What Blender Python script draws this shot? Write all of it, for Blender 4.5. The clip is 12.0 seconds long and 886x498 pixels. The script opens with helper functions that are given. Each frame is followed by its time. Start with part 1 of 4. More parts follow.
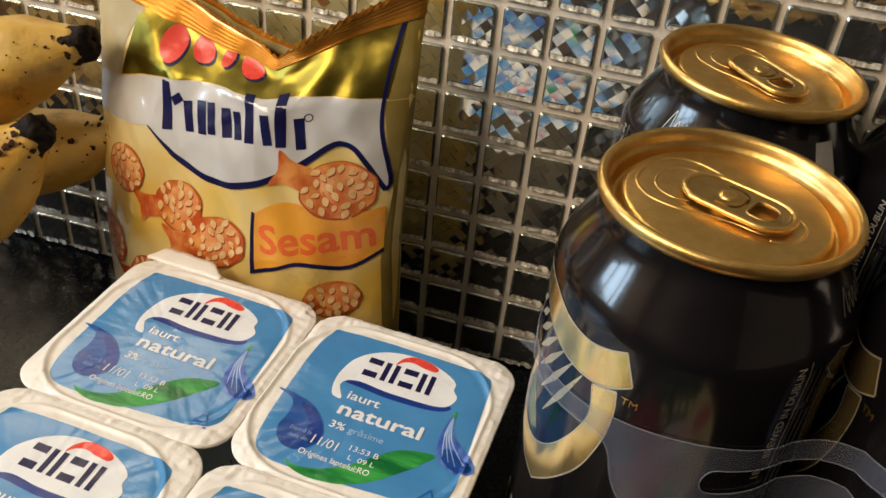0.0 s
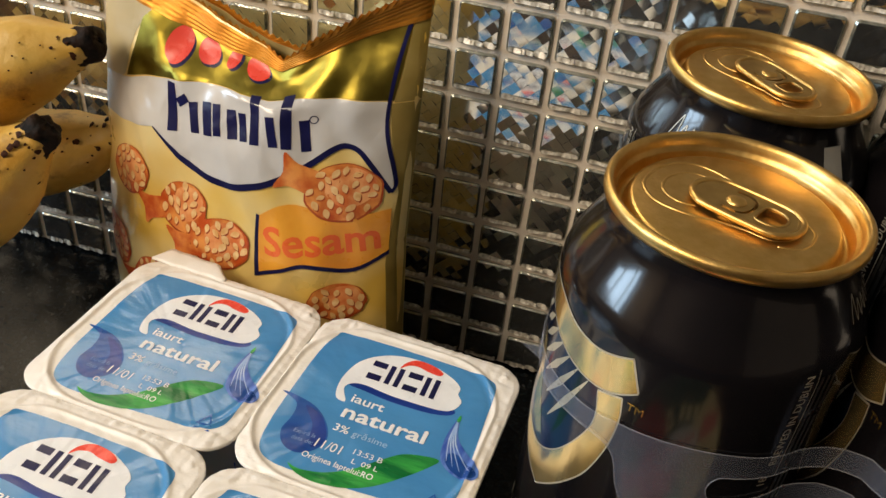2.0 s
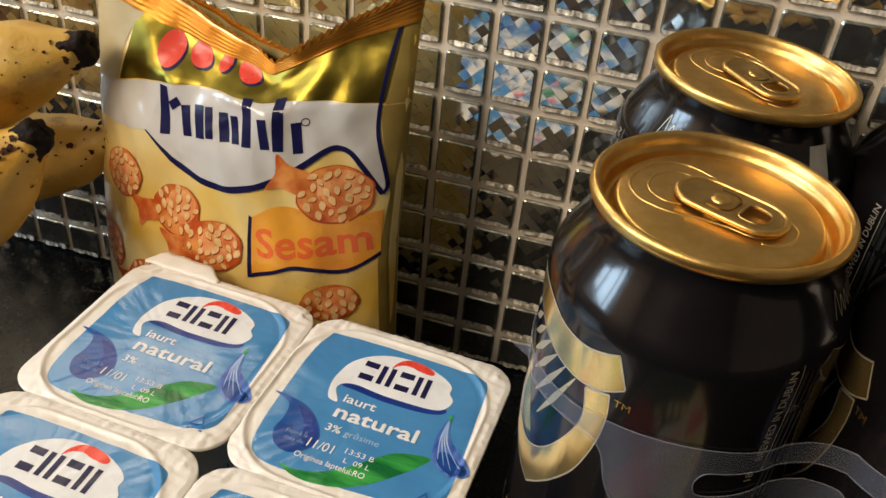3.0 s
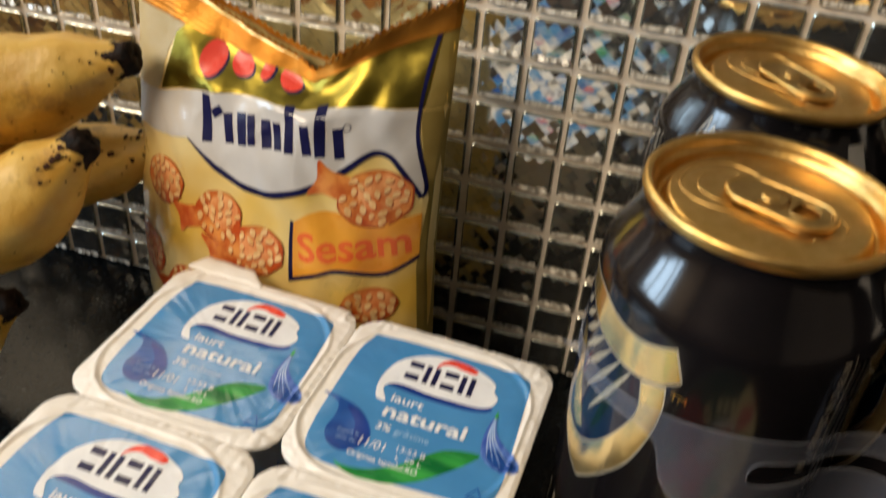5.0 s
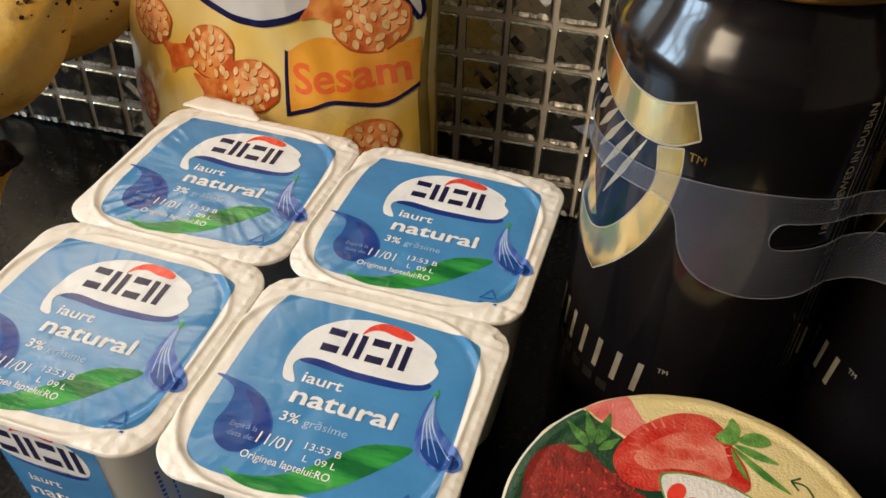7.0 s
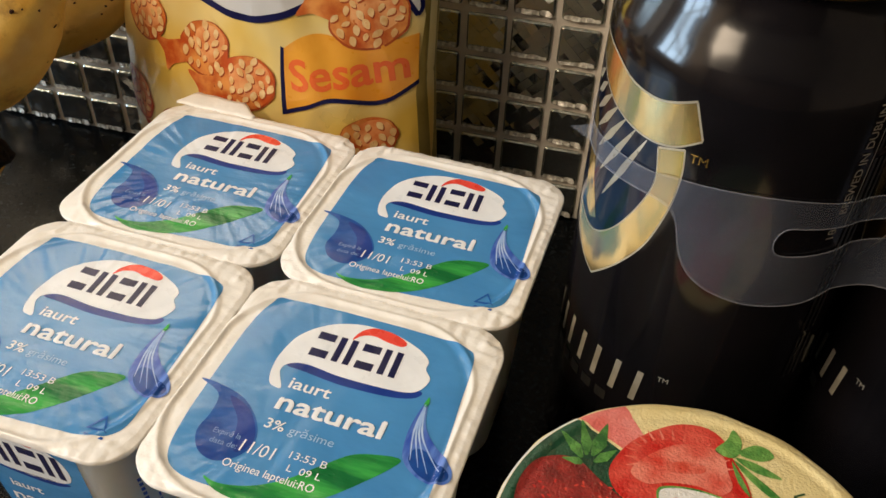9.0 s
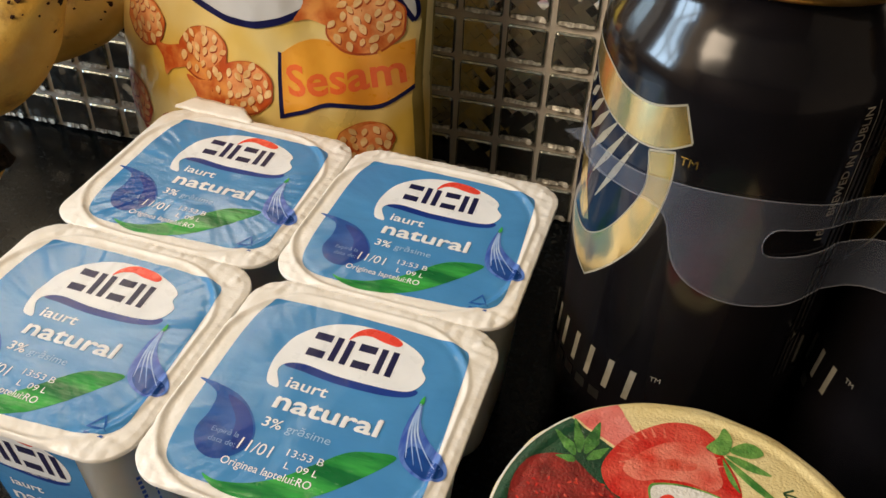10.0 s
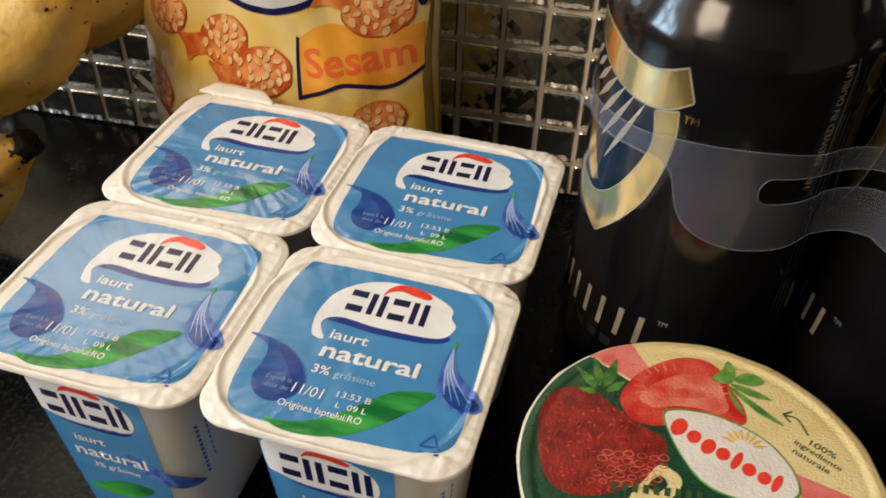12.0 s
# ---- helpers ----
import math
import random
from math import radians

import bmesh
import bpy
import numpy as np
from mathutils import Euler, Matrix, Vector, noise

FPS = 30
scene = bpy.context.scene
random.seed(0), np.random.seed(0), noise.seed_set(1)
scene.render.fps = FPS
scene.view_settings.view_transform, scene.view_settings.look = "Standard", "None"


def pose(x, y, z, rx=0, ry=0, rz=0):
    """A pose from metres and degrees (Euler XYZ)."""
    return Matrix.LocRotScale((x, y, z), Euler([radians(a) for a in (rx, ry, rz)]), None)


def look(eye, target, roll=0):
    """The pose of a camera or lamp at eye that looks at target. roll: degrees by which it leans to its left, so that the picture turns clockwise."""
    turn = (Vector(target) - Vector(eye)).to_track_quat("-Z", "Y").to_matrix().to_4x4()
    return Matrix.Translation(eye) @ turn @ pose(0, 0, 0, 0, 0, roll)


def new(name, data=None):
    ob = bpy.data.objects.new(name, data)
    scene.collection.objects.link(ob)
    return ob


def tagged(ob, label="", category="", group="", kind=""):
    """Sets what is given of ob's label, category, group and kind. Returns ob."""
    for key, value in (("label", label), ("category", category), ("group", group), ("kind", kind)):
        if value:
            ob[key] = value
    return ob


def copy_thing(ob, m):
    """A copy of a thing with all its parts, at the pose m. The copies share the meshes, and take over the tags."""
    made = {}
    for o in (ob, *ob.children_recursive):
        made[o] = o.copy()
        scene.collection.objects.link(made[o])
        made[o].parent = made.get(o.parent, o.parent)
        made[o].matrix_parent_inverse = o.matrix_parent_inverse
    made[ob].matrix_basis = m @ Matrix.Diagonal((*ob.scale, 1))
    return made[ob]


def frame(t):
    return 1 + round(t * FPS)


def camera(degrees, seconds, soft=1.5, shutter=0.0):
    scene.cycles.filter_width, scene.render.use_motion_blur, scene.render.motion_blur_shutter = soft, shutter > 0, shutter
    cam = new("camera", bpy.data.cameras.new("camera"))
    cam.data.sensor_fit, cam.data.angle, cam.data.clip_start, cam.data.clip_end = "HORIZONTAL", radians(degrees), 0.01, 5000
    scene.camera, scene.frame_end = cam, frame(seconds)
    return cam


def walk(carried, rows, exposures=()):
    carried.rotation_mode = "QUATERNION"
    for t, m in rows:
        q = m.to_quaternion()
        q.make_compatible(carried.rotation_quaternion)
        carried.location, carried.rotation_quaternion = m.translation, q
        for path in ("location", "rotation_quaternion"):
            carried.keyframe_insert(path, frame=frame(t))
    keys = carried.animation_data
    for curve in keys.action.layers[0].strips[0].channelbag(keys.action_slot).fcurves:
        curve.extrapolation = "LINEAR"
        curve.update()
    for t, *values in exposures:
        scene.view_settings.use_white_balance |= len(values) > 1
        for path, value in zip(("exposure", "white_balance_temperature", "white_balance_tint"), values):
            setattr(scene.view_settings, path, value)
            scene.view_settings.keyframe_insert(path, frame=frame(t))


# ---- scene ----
cam = camera(53.96, 12.0, shutter=0.5)
# seconds, eye (x, y, z), yaw, pitch, roll
ROWS = [
    (0.0, 0.1547, -0.0643, 0.2531, 16.08, -35.90, 6.11),
    (0.5, 0.1543, -0.0629, 0.2509, 16.66, -36.26, 6.05),
    (1.0, 0.1541, -0.0628, 0.2512, 16.62, -36.28, 6.22),
    (1.5, 0.1539, -0.0624, 0.2519, 16.55, -36.12, 6.14),
    (2.0, 0.1540, -0.0633, 0.2531, 16.41, -35.88, 6.22),
    (2.5, 0.1550, -0.0639, 0.2534, 16.22, -35.81, 6.24),
    (3.0, 0.1567, -0.0644, 0.2536, 16.31, -35.64, 5.95),
    (4.8, 0.1474, -0.0701, 0.2578, 17.05, -33.89, 5.30),
    (5.0, 0.1465, -0.0738, 0.2546, 16.39, -35.19, 5.25),
    (5.5, 0.1508, -0.0862, 0.2254, 16.22, -38.75, 4.33),
    (6.0, 0.1473, -0.0973, 0.2206, 15.95, -40.38, 3.83),
    (6.5, 0.1484, -0.0950, 0.2271, 15.58, -40.16, 3.53),
    (6.7, 0.1501, -0.0914, 0.2263, 15.59, -40.14, 3.07),
    (8.5, 0.1520, -0.0808, 0.2195, 16.84, -40.39, 2.47),
    (9.0, 0.1529, -0.0805, 0.2211, 16.81, -40.21, 2.62),
    (9.5, 0.1530, -0.0817, 0.2210, 16.69, -39.88, 2.68),
    (10.0, 0.1542, -0.0833, 0.2222, 16.57, -39.79, 2.76),
    (10.5, 0.1531, -0.0832, 0.2222, 16.34, -39.79, 2.98),
    (11.0, 0.1505, -0.0862, 0.2211, 15.98, -40.11, 2.98),
    (11.5, 0.1443, -0.1024, 0.2215, 15.43, -40.64, 2.69),
    (12.0, 0.1496, -0.1058, 0.2281, 14.96, -40.25, 2.04),
]
walk(cam, [(t, pose(x, y, z, 90 + p, 0, yaw) @ pose(0, 0, 0, 0, 0, r)) for t, x, y, z, yaw, p, r in ROWS])

# ---- world, lamps, exposure ----
scene.view_settings.exposure = 0.0
world = bpy.data.worlds.new("world")
scene.world = world
world.use_nodes = True
sky = world.node_tree.nodes.new("ShaderNodeTexSky")
sky.sky_type, sky.sun_disc = "NISHITA", False
sky.sun_elevation, sky.sun_rotation = radians(35), radians(-75)
world.node_tree.links.new(sky.outputs[0], world.node_tree.nodes["Background"].inputs[0])
world.node_tree.nodes["Background"].inputs[1].default_value = 0.08


def area(name, where, target, w, h, watts, colour):
    data = bpy.data.lights.new(name, "AREA")
    data.shape, data.size, data.size_y, data.energy, data.color = "RECTANGLE", w, h, watts, colour
    ob = new(name, data)
    ob.matrix_world = look(where, target)
    return tagged(ob, kind="structure")


area("window_light", (-1.592, -0.62, 0.75), (0.1, -0.62, 0.75), 0.72, 0.58, 27, (0.60, 0.80, 1.0))
area("ceiling_lamp_light", (-0.92, -1.10, 1.38), (-0.92, -1.10, 0.0), 0.8, 1.2, 46, (1.0, 0.80, 0.585))


# ---- materials ----
def rgb(h):
    c = [int(h[i:i + 2], 16) / 255 for i in (0, 2, 4)]
    return (*[v / 12.92 if v <= .04045 else ((v + .055) / 1.055) ** 2.4 for v in c], 1)


def mat(name, a, b="", rough=.5, metal=0.0, scale=80.0, detail=4.0, bump=0.0, bump_scale=400.0, coat=0.0, spec=.5,
        lo=.35, hi=.65, stretch=(1, 1, 1), rough_var=.08, pieces=0.0):
    """A surface with two colours mixed by noise, uneven gloss and fine relief. Scales are per metre."""
    m = bpy.data.materials.new(name)
    m.use_nodes = True
    n, l = m.node_tree.nodes, m.node_tree.links
    p = n["Principled BSDF"]
    co = n.new("ShaderNodeTexCoord")
    mp = n.new("ShaderNodeMapping")
    mp.inputs["Scale"].default_value = stretch
    l.new(co.outputs["Object"], mp.inputs[0])
    no = n.new("ShaderNodeTexNoise")
    no.inputs["Scale"].default_value, no.inputs["Detail"].default_value = scale, detail
    l.new(mp.outputs[0], no.inputs["Vector"])
    ra = n.new("ShaderNodeValToRGB")
    ra.color_ramp.elements[0].position, ra.color_ramp.elements[1].position = lo, hi
    ra.color_ramp.elements[0].color, ra.color_ramp.elements[1].color = rgb(a), rgb(b or a)
    l.new(no.outputs[0], ra.inputs[0])
    out = ra.outputs[0]
    if pieces:
        info, hsv, mr = n.new("ShaderNodeObjectInfo"), n.new("ShaderNodeHueSaturation"), n.new("ShaderNodeMapRange")
        mr.inputs[3].default_value, mr.inputs[4].default_value = 1 - pieces, 1 + pieces
        l.new(info.outputs["Random"], mr.inputs[0])
        l.new(mr.outputs[0], hsv.inputs["Value"])
        l.new(out, hsv.inputs["Color"])
        out = hsv.outputs[0]
    l.new(out, p.inputs["Base Color"])
    p.inputs["Metallic"].default_value = metal
    p.inputs["Specular IOR Level"].default_value = spec
    p.inputs["Coat Weight"].default_value = coat
    p.inputs["Coat Roughness"].default_value = .06
    fine = n.new("ShaderNodeTexNoise")
    fine.inputs["Scale"].default_value, fine.inputs["Detail"].default_value = bump_scale, 3
    l.new(mp.outputs[0], fine.inputs["Vector"])
    rr = n.new("ShaderNodeMapRange")
    rr.inputs[3].default_value, rr.inputs[4].default_value = max(.02, rough - rough_var), rough + rough_var
    l.new(fine.outputs[0], rr.inputs[0])
    l.new(rr.outputs[0], p.inputs["Roughness"])
    if bump:
        bu = n.new("ShaderNodeBump")
        bu.inputs["Strength"].default_value, bu.inputs["Distance"].default_value = 1.0, bump
        l.new(fine.outputs[0], bu.inputs["Height"])
        l.new(bu.outputs[0], p.inputs["Normal"])
    return m


STONE = mat("polished_black_stone", "06090d", "1d2428", .22, scale=520, bump_scale=1100, bump=.00004, lo=.5, hi=.72, spec=.12)
GROUT = mat("grout", "e3d8c8", "f0e7d9", .8, scale=150, bump=.0003, bump_scale=1400)
GLASS_TILE = mat("mirror_backed_glass", "e2e4de", "eeeee8", .07, .96, scale=90, rough_var=.03, pieces=.12)
# pale colour stands for glints and grout seen through each tile's lower edge
FOOT_GLINT = mat("painted_foot_glint", "a09a8b", "f6f2e6", .2, .1, scale=480, detail=2, lo=.36, hi=.62, rough_var=.1, bump=.0004, bump_scale=500)
GLASS_EDGE = mat("glass_bevel", "8a8e85", "c6c6bb", .24, .8, scale=500, bump=.0002, bump_scale=700)
PAINT = mat("wall_paint", "d9cdb9", "e2d8c6", .8, scale=6, bump=.0004, bump_scale=200)
MIDPAINT = mat("warm_grey_wall_paint", "8c7f6f", "978a79", .8, scale=6, bump=.0004, bump_scale=200)
DARKPAINT = mat("unseen_dark_paint", "3a2c22", "4a3a2c", .6, scale=8)
FLOORING = mat("floor_boards", "4b3725", "654b33", .5, scale=9, stretch=(1, 8, 1))
WHITE_FRAME = mat("white_lacquer", "d8d6d0", "e2e0da", .35, scale=20)
PLASTIC = mat("white_cup_plastic", "e9e1d2", "efe8dc", .38, scale=60, bump=.00005, bump_scale=300, spec=.5)
FOIL = mat("white_lacquered_foil", "ece7de", "f3efe8", .34, scale=120, bump=.0005, bump_scale=210, rough_var=.05)
BLUE = mat("blue_print_on_foil", "4186c1", "4b90c9", .17, scale=50, bump=.0003, bump_scale=150, stretch=(.6, 1, 1), rough_var=.05, spec=.45)
NAVY = mat("navy_ink", "14153f", "1b1d4c", .3, scale=90, bump=.0004, bump_scale=110, stretch=(.6, 1, 1), spec=.25)
BADGE_BLUE = mat("royal_blue_ink", "15307e", "1c3f96", .24, scale=90, bump=.0003, bump_scale=150, stretch=(.6, 1, 1), spec=.3)
DEEP = mat("deep_blue_ink", "123c8a", "2762b2", .24, scale=90, bump=.0003, bump_scale=150, stretch=(.6, 1, 1), spec=.3)
PETAL = mat("petal_blue_ink", "2c52b2", "5f86d2", .3, scale=520, stretch=(1, .2, 1), lo=.4, hi=.62)
EXPIRY_INK = mat("dull_blue_ink", "6f94cc", "7fa2d4", .3, scale=90)
PETAL_PALE = mat("pale_petal_ink", "7ba3df", "b9d0f0", .3, scale=420, stretch=(1, .22, 1))
WHITE_INK = mat("white_ink", "e9ecf0", "f2f4f6", .3, scale=90, bump=.0001, bump_scale=300)
GREY_INK = mat("pale_blue_ink", "9ec4e6", "b2d2ee", .3, scale=90)
RED_INK = mat("red_ink", "e23b2e", "ee4a38", .28, scale=90, bump=.0001, bump_scale=300)
GREEN_INK = mat("green_leaf_ink", "0a6a33", "3fae4c", .26, scale=110, stretch=(.3, 1.6, 1), lo=.42, hi=.6, bump=.0008, bump_scale=140, spec=.3)
CAN_BLACK = mat("black_can_lacquer", "100f11", "171518", .14, scale=40, spec=.45, coat=.16, rough_var=.04, bump=.00002, bump_scale=120)
CAN_GOLD = mat("gold_can_aluminium", "d6ae62", "e2bd76", .36, 1.0, scale=300, bump=.00006, bump_scale=900, rough_var=.07)
TAB_GOLD = mat("dull_gold_tab", "b8985a", "c9a868", .4, 1.0, scale=260, bump=.00005, bump_scale=900, rough_var=.06)
EMBLEM = mat("emblem_gold_print", "dcb968", "f2dda6", .19, .9, scale=70, rough_var=.08, stretch=(1, 1, .25), bump=.0003, bump_scale=110)
EMBLEM_EDGE = mat("pale_emblem_edge", "b9b29c", "d2cbb6", .3, .5, scale=90)
EMBLEM_NAVY = mat("emblem_navy_print", "08101f", "0e1a34", .16, .1, scale=70, coat=.2)
SILVER_INK = mat("silver_ink", "9a9484", "b4ae9f", .35, .2, scale=200)
GREY_PATCH = mat("grey_print", "8f8f8c", "9c9c98", .4, scale=120)
DIM_INK = mat("dim_grey_ink", "201f1d", "302e2b", .4, scale=200)
BAG_YELLOW = mat("yellow_film_print", "ecc253", "f6e3a4", .3, .15, scale=26, detail=2, lo=.38, hi=.62, coat=.5, bump=.0004, bump_scale=60)
BAG_GOLD = mat("gold_metal_film", "675c1f", "918338", .33, .97, scale=50, bump=.0012, bump_scale=40, rough_var=.1)
BAG_ORANGE = mat("orange_gold_film", "b06f16", "cf8a26", .42, .55, scale=60, bump=.0004, bump_scale=150)
BAG_WHITE = mat("white_film_print", "c2c1bf", "d2d0cc", .22, scale=30, coat=.6, bump=.0006, bump_scale=44)
BAG_CREAM = mat("cream_film_highlight", "b3a271", "c9bb92", .42, scale=30, coat=.0, bump=.0006, bump_scale=44)
FLAG = mat("orange_flag_ink", "e3921f", "efa83a", .3, scale=60, coat=.4)
ORANGE_INK = mat("orange_red_ink", "e5602a", "ec6e36", .3, scale=60)
CRACKER_EDGE = mat("dark_baked_edge_print", "9a3a18", "b8521f", .34, scale=120)
CRACKER = mat("baked_cracker_print", "c0501c", "e89a4e", .32, scale=130, lo=.38, hi=.62)
GLAZE = mat("glazed_cracker_print", "d8743a", "f0ae72", .32, scale=170, lo=.35, hi=.65)
SEED = mat("sesame_seed_print", "deaa68", "f0cf98", .36, scale=300)
PEEL = mat("ripe_banana_peel", "c89839", "dfbb62", .46, scale=45, bump=.0004, bump_scale=260)
DULL_GOLD = mat("dull_gold_film", "8f7a38", "b09a58", .42, .35, scale=50, bump=.0006, bump_scale=44)


def stained(m, colour, scale, lo, hi, amount):
    """Lays uneven stains of another colour over a surface."""
    n, l = m.node_tree.nodes, m.node_tree.links
    p = n["Principled BSDF"]
    was = p.inputs["Base Color"].links[0].from_socket
    co, no, mr, mix = n.new("ShaderNodeTexCoord"), n.new("ShaderNodeTexNoise"), n.new("ShaderNodeMapRange"), n.new("ShaderNodeMixRGB")
    no.inputs["Scale"].default_value, no.inputs["Detail"].default_value, no.inputs["Roughness"].default_value = scale, 6, .65
    mr.inputs[1].default_value, mr.inputs[2].default_value, mr.inputs[4].default_value = lo, hi, amount
    mix.inputs[2].default_value = rgb(colour)
    l.new(co.outputs["Object"], no.inputs["Vector"])
    l.new(no.outputs[0], mr.inputs[0])
    l.new(mr.outputs[0], mix.inputs[0])
    l.new(was, mix.inputs[1])
    l.new(mix.outputs[0], p.inputs["Base Color"])


stained(STONE, "3a3d38", 900, .66, .74, .7)
stained(PEEL, "6b4522", 62, .56, .72, .75)
stained(PEEL, "8e8a3a", 18, .5, .8, .4)
PEEL_TIP = mat("blackened_banana_tip", "0a0706", "2c1d14", .7, spec=.2, scale=260, bump=.0008, bump_scale=500)
BRUISE = mat("brown_banana_spot", "2a1710", "4a2c1a", .7, spec=.12, scale=400)
TUB_GREEN = mat("dark_green_ink", "0a3a27", "0f4a31", .3, scale=200, bump=.00028, bump_scale=1500)
TUB_CREAM = mat("cream_paper_ink", "dfca8d", "ead9a5", .36, scale=70, bump=.00028, bump_scale=1500)
TUB_PINK = mat("pink_ink", "d9645c", "e58a80", .34, scale=150, bump=.00028, bump_scale=1500)
BERRY = mat("strawberry_skin_print", "6e1210", "9a2622", .3, scale=300, bump=.0004, bump_scale=1500)
BERRY_CUT = mat("cut_strawberry_print", "c4241c", "e8705c", .3, scale=110, lo=.45, hi=.8, bump=.00028, bump_scale=1500)
BERRY_HEART = mat("pale_strawberry_heart_print", "d03a2a", "e88e78", .3, scale=150, lo=.3, hi=.7, bump=.00028, bump_scale=1500)
BERRY_CORE = mat("strawberry_core_print", "cf4a36", "dd7460", .3, scale=260, bump=.00028, bump_scale=1500)
SEPAL = mat("dark_sepal_print", "235a26", "5d9844", .3, scale=320, bump=.00028, bump_scale=1500)
NET = mat("pale_red_net_glint", "b8423a", "d87a6c", .3, scale=300)
BERRY_LEAF = mat("strawberry_leaf_print", "3c7a33", "86b45a", .3, scale=220, bump=.00028, bump_scale=1500)
TUB_WHITE = mat("white_paper_ink", "ddd9d2", "eae7e1", .34, scale=80, bump=.00028, bump_scale=1500)
SUNRAY = mat("yellow_ink", "dfae3c", "edc25a", .34, scale=80)
DARK_TEXT = mat("dark_green_text_ink", "2c4a2a", "35552f", .4, scale=80)

for node_input, value in (("Subsurface Weight", .9), ("Subsurface Scale", .03)):
    PLASTIC.node_tree.nodes["Principled BSDF"].inputs[node_input].default_value = value
PLASTIC.node_tree.nodes["Principled BSDF"].inputs["Subsurface Radius"].default_value = (1.0, .8, .6)


def film(name, colour, amount):
    """Thin milky plastic: mostly see-through, with a glossy skin."""
    m = bpy.data.materials.new(name)
    m.use_nodes = True
    n, l = m.node_tree.nodes, m.node_tree.links
    p = n["Principled BSDF"]
    p.inputs["Base Color"].default_value, p.inputs["Roughness"].default_value = rgb(colour), .5
    p.inputs["Specular IOR Level"].default_value = .25
    tr, mix, no, mr = n.new("ShaderNodeBsdfTransparent"), n.new("ShaderNodeMixShader"), n.new("ShaderNodeTexNoise"), n.new("ShaderNodeMapRange")
    co = n.new("ShaderNodeTexCoord")
    l.new(co.outputs["Object"], no.inputs["Vector"])
    no.inputs["Scale"].default_value = 90
    mr.inputs[3].default_value, mr.inputs[4].default_value = amount - .05, amount + .05
    l.new(no.outputs[0], mr.inputs[0])
    l.new(mr.outputs[0], mix.inputs[0])
    l.new(tr.outputs[0], mix.inputs[1])
    l.new(p.outputs[0], mix.inputs[2])
    l.new(mix.outputs[0], n["Material Output"].inputs[0])
    return m


MILKY = film("milky_carrier_plastic", "98a2ba", .175)


# ---- mesh helpers ----
def part(name, bm, material, parent=None, label="", smooth=False):
    me = bpy.data.meshes.new(name)
    bm.to_mesh(me)
    bm.free()
    me.materials.append(material)
    if smooth:
        me.polygons.foreach_set("use_smooth", [True] * len(me.polygons))
    ob = new(name, me)
    ob.parent = parent
    if label:
        ob["label"] = label
    return ob


def thing(name, label, category, where=(0, 0, 0), group="", turn=0.0):
    ob = new(name)
    ob.empty_display_size = .02
    ob.matrix_world = pose(*where, 0, 0, turn)
    return tagged(ob, label, category, group)


def smooth(points, n=8, closed=True):
    """A round curve through a few points."""
    pts, out = [np.array(p, float) for p in points], []
    k = len(pts)
    for i in range(k if closed else k - 1):
        if closed:
            a, b, c, d = pts[i - 1], pts[i], pts[(i + 1) % k], pts[(i + 2) % k]
        else:
            a, b, c, d = pts[max(0, i - 1)], pts[i], pts[i + 1], pts[min(k - 1, i + 2)]
        for s in range(n):
            t = s / n
            out.append(tuple(.5 * (2 * b + (c - a) * t + (2 * a - 5 * b + 4 * c - d) * t * t + (3 * b - a - 3 * c + d) * t ** 3)))
    if not closed:
        out.append(tuple(pts[-1]))
    return out


def stroke(points, width, n=8, taper=False):
    """The outline of a line of some width through points; width may be a list, one for each point."""
    line = smooth(points, n, False)
    widths = width if isinstance(width, (list, tuple)) else [width] * len(points)
    left, right = [], []
    for i, p in enumerate(line):
        a, b = np.array(line[max(0, i - 1)]), np.array(line[min(len(line) - 1, i + 1)])
        d = (b - a) / (np.linalg.norm(b - a) + 1e-9)
        w = np.interp(i / n, range(len(widths)), widths) / 2
        left.append((p[0] - d[1] * w, p[1] + d[0] * w))
        right.append((p[0] + d[1] * w, p[1] - d[0] * w))
    return left + right[::-1]


def oval(x, y, a, b, turn=0.0, n=28):
    c, s = math.cos(radians(turn)), math.sin(radians(turn))
    pts = [(a * math.cos(2 * math.pi * i / n), b * math.sin(2 * math.pi * i / n)) for i in range(n)]
    return [(x + c * p - s * q, y + s * p + c * q) for p, q in pts]


def box2(x0, y0, x1, y1, slant=0.0):
    return [(x0, y0), (x1, y0), (x1 + slant, y1), (x0 + slant, y1)]


def filled(loops):
    bm = bmesh.new()
    edges = []
    for loop in loops:
        vs = [bm.verts.new((x, y, 0)) for x, y in loop]
        edges += [bm.edges.new((vs[i - 1], vs[i])) for i in range(len(vs))]
    bmesh.ops.triangle_fill(bm, edges=edges, use_beauty=True)
    return bm


def bent(bm, to, step):
    """Cuts a flat print into a grid and lays it on a surface."""
    if step:
        for axis in (0, 1):
            vals = [v.co[axis] for v in bm.verts]
            if not vals:
                return bm
            k = math.floor(min(vals) / step) + 1
            no = Vector((1, 0, 0)) if axis == 0 else Vector((0, 1, 0))
            while k * step < max(vals):
                bmesh.ops.bisect_plane(bm, geom=bm.verts[:] + bm.edges[:] + bm.faces[:], plane_co=no * (k * step), plane_no=no, dist=1e-5)
                k += 1
    for v in bm.verts:
        v.co = to(v.co.x, v.co.y)
    bmesh.ops.recalc_face_normals(bm, faces=bm.faces[:])
    return bm


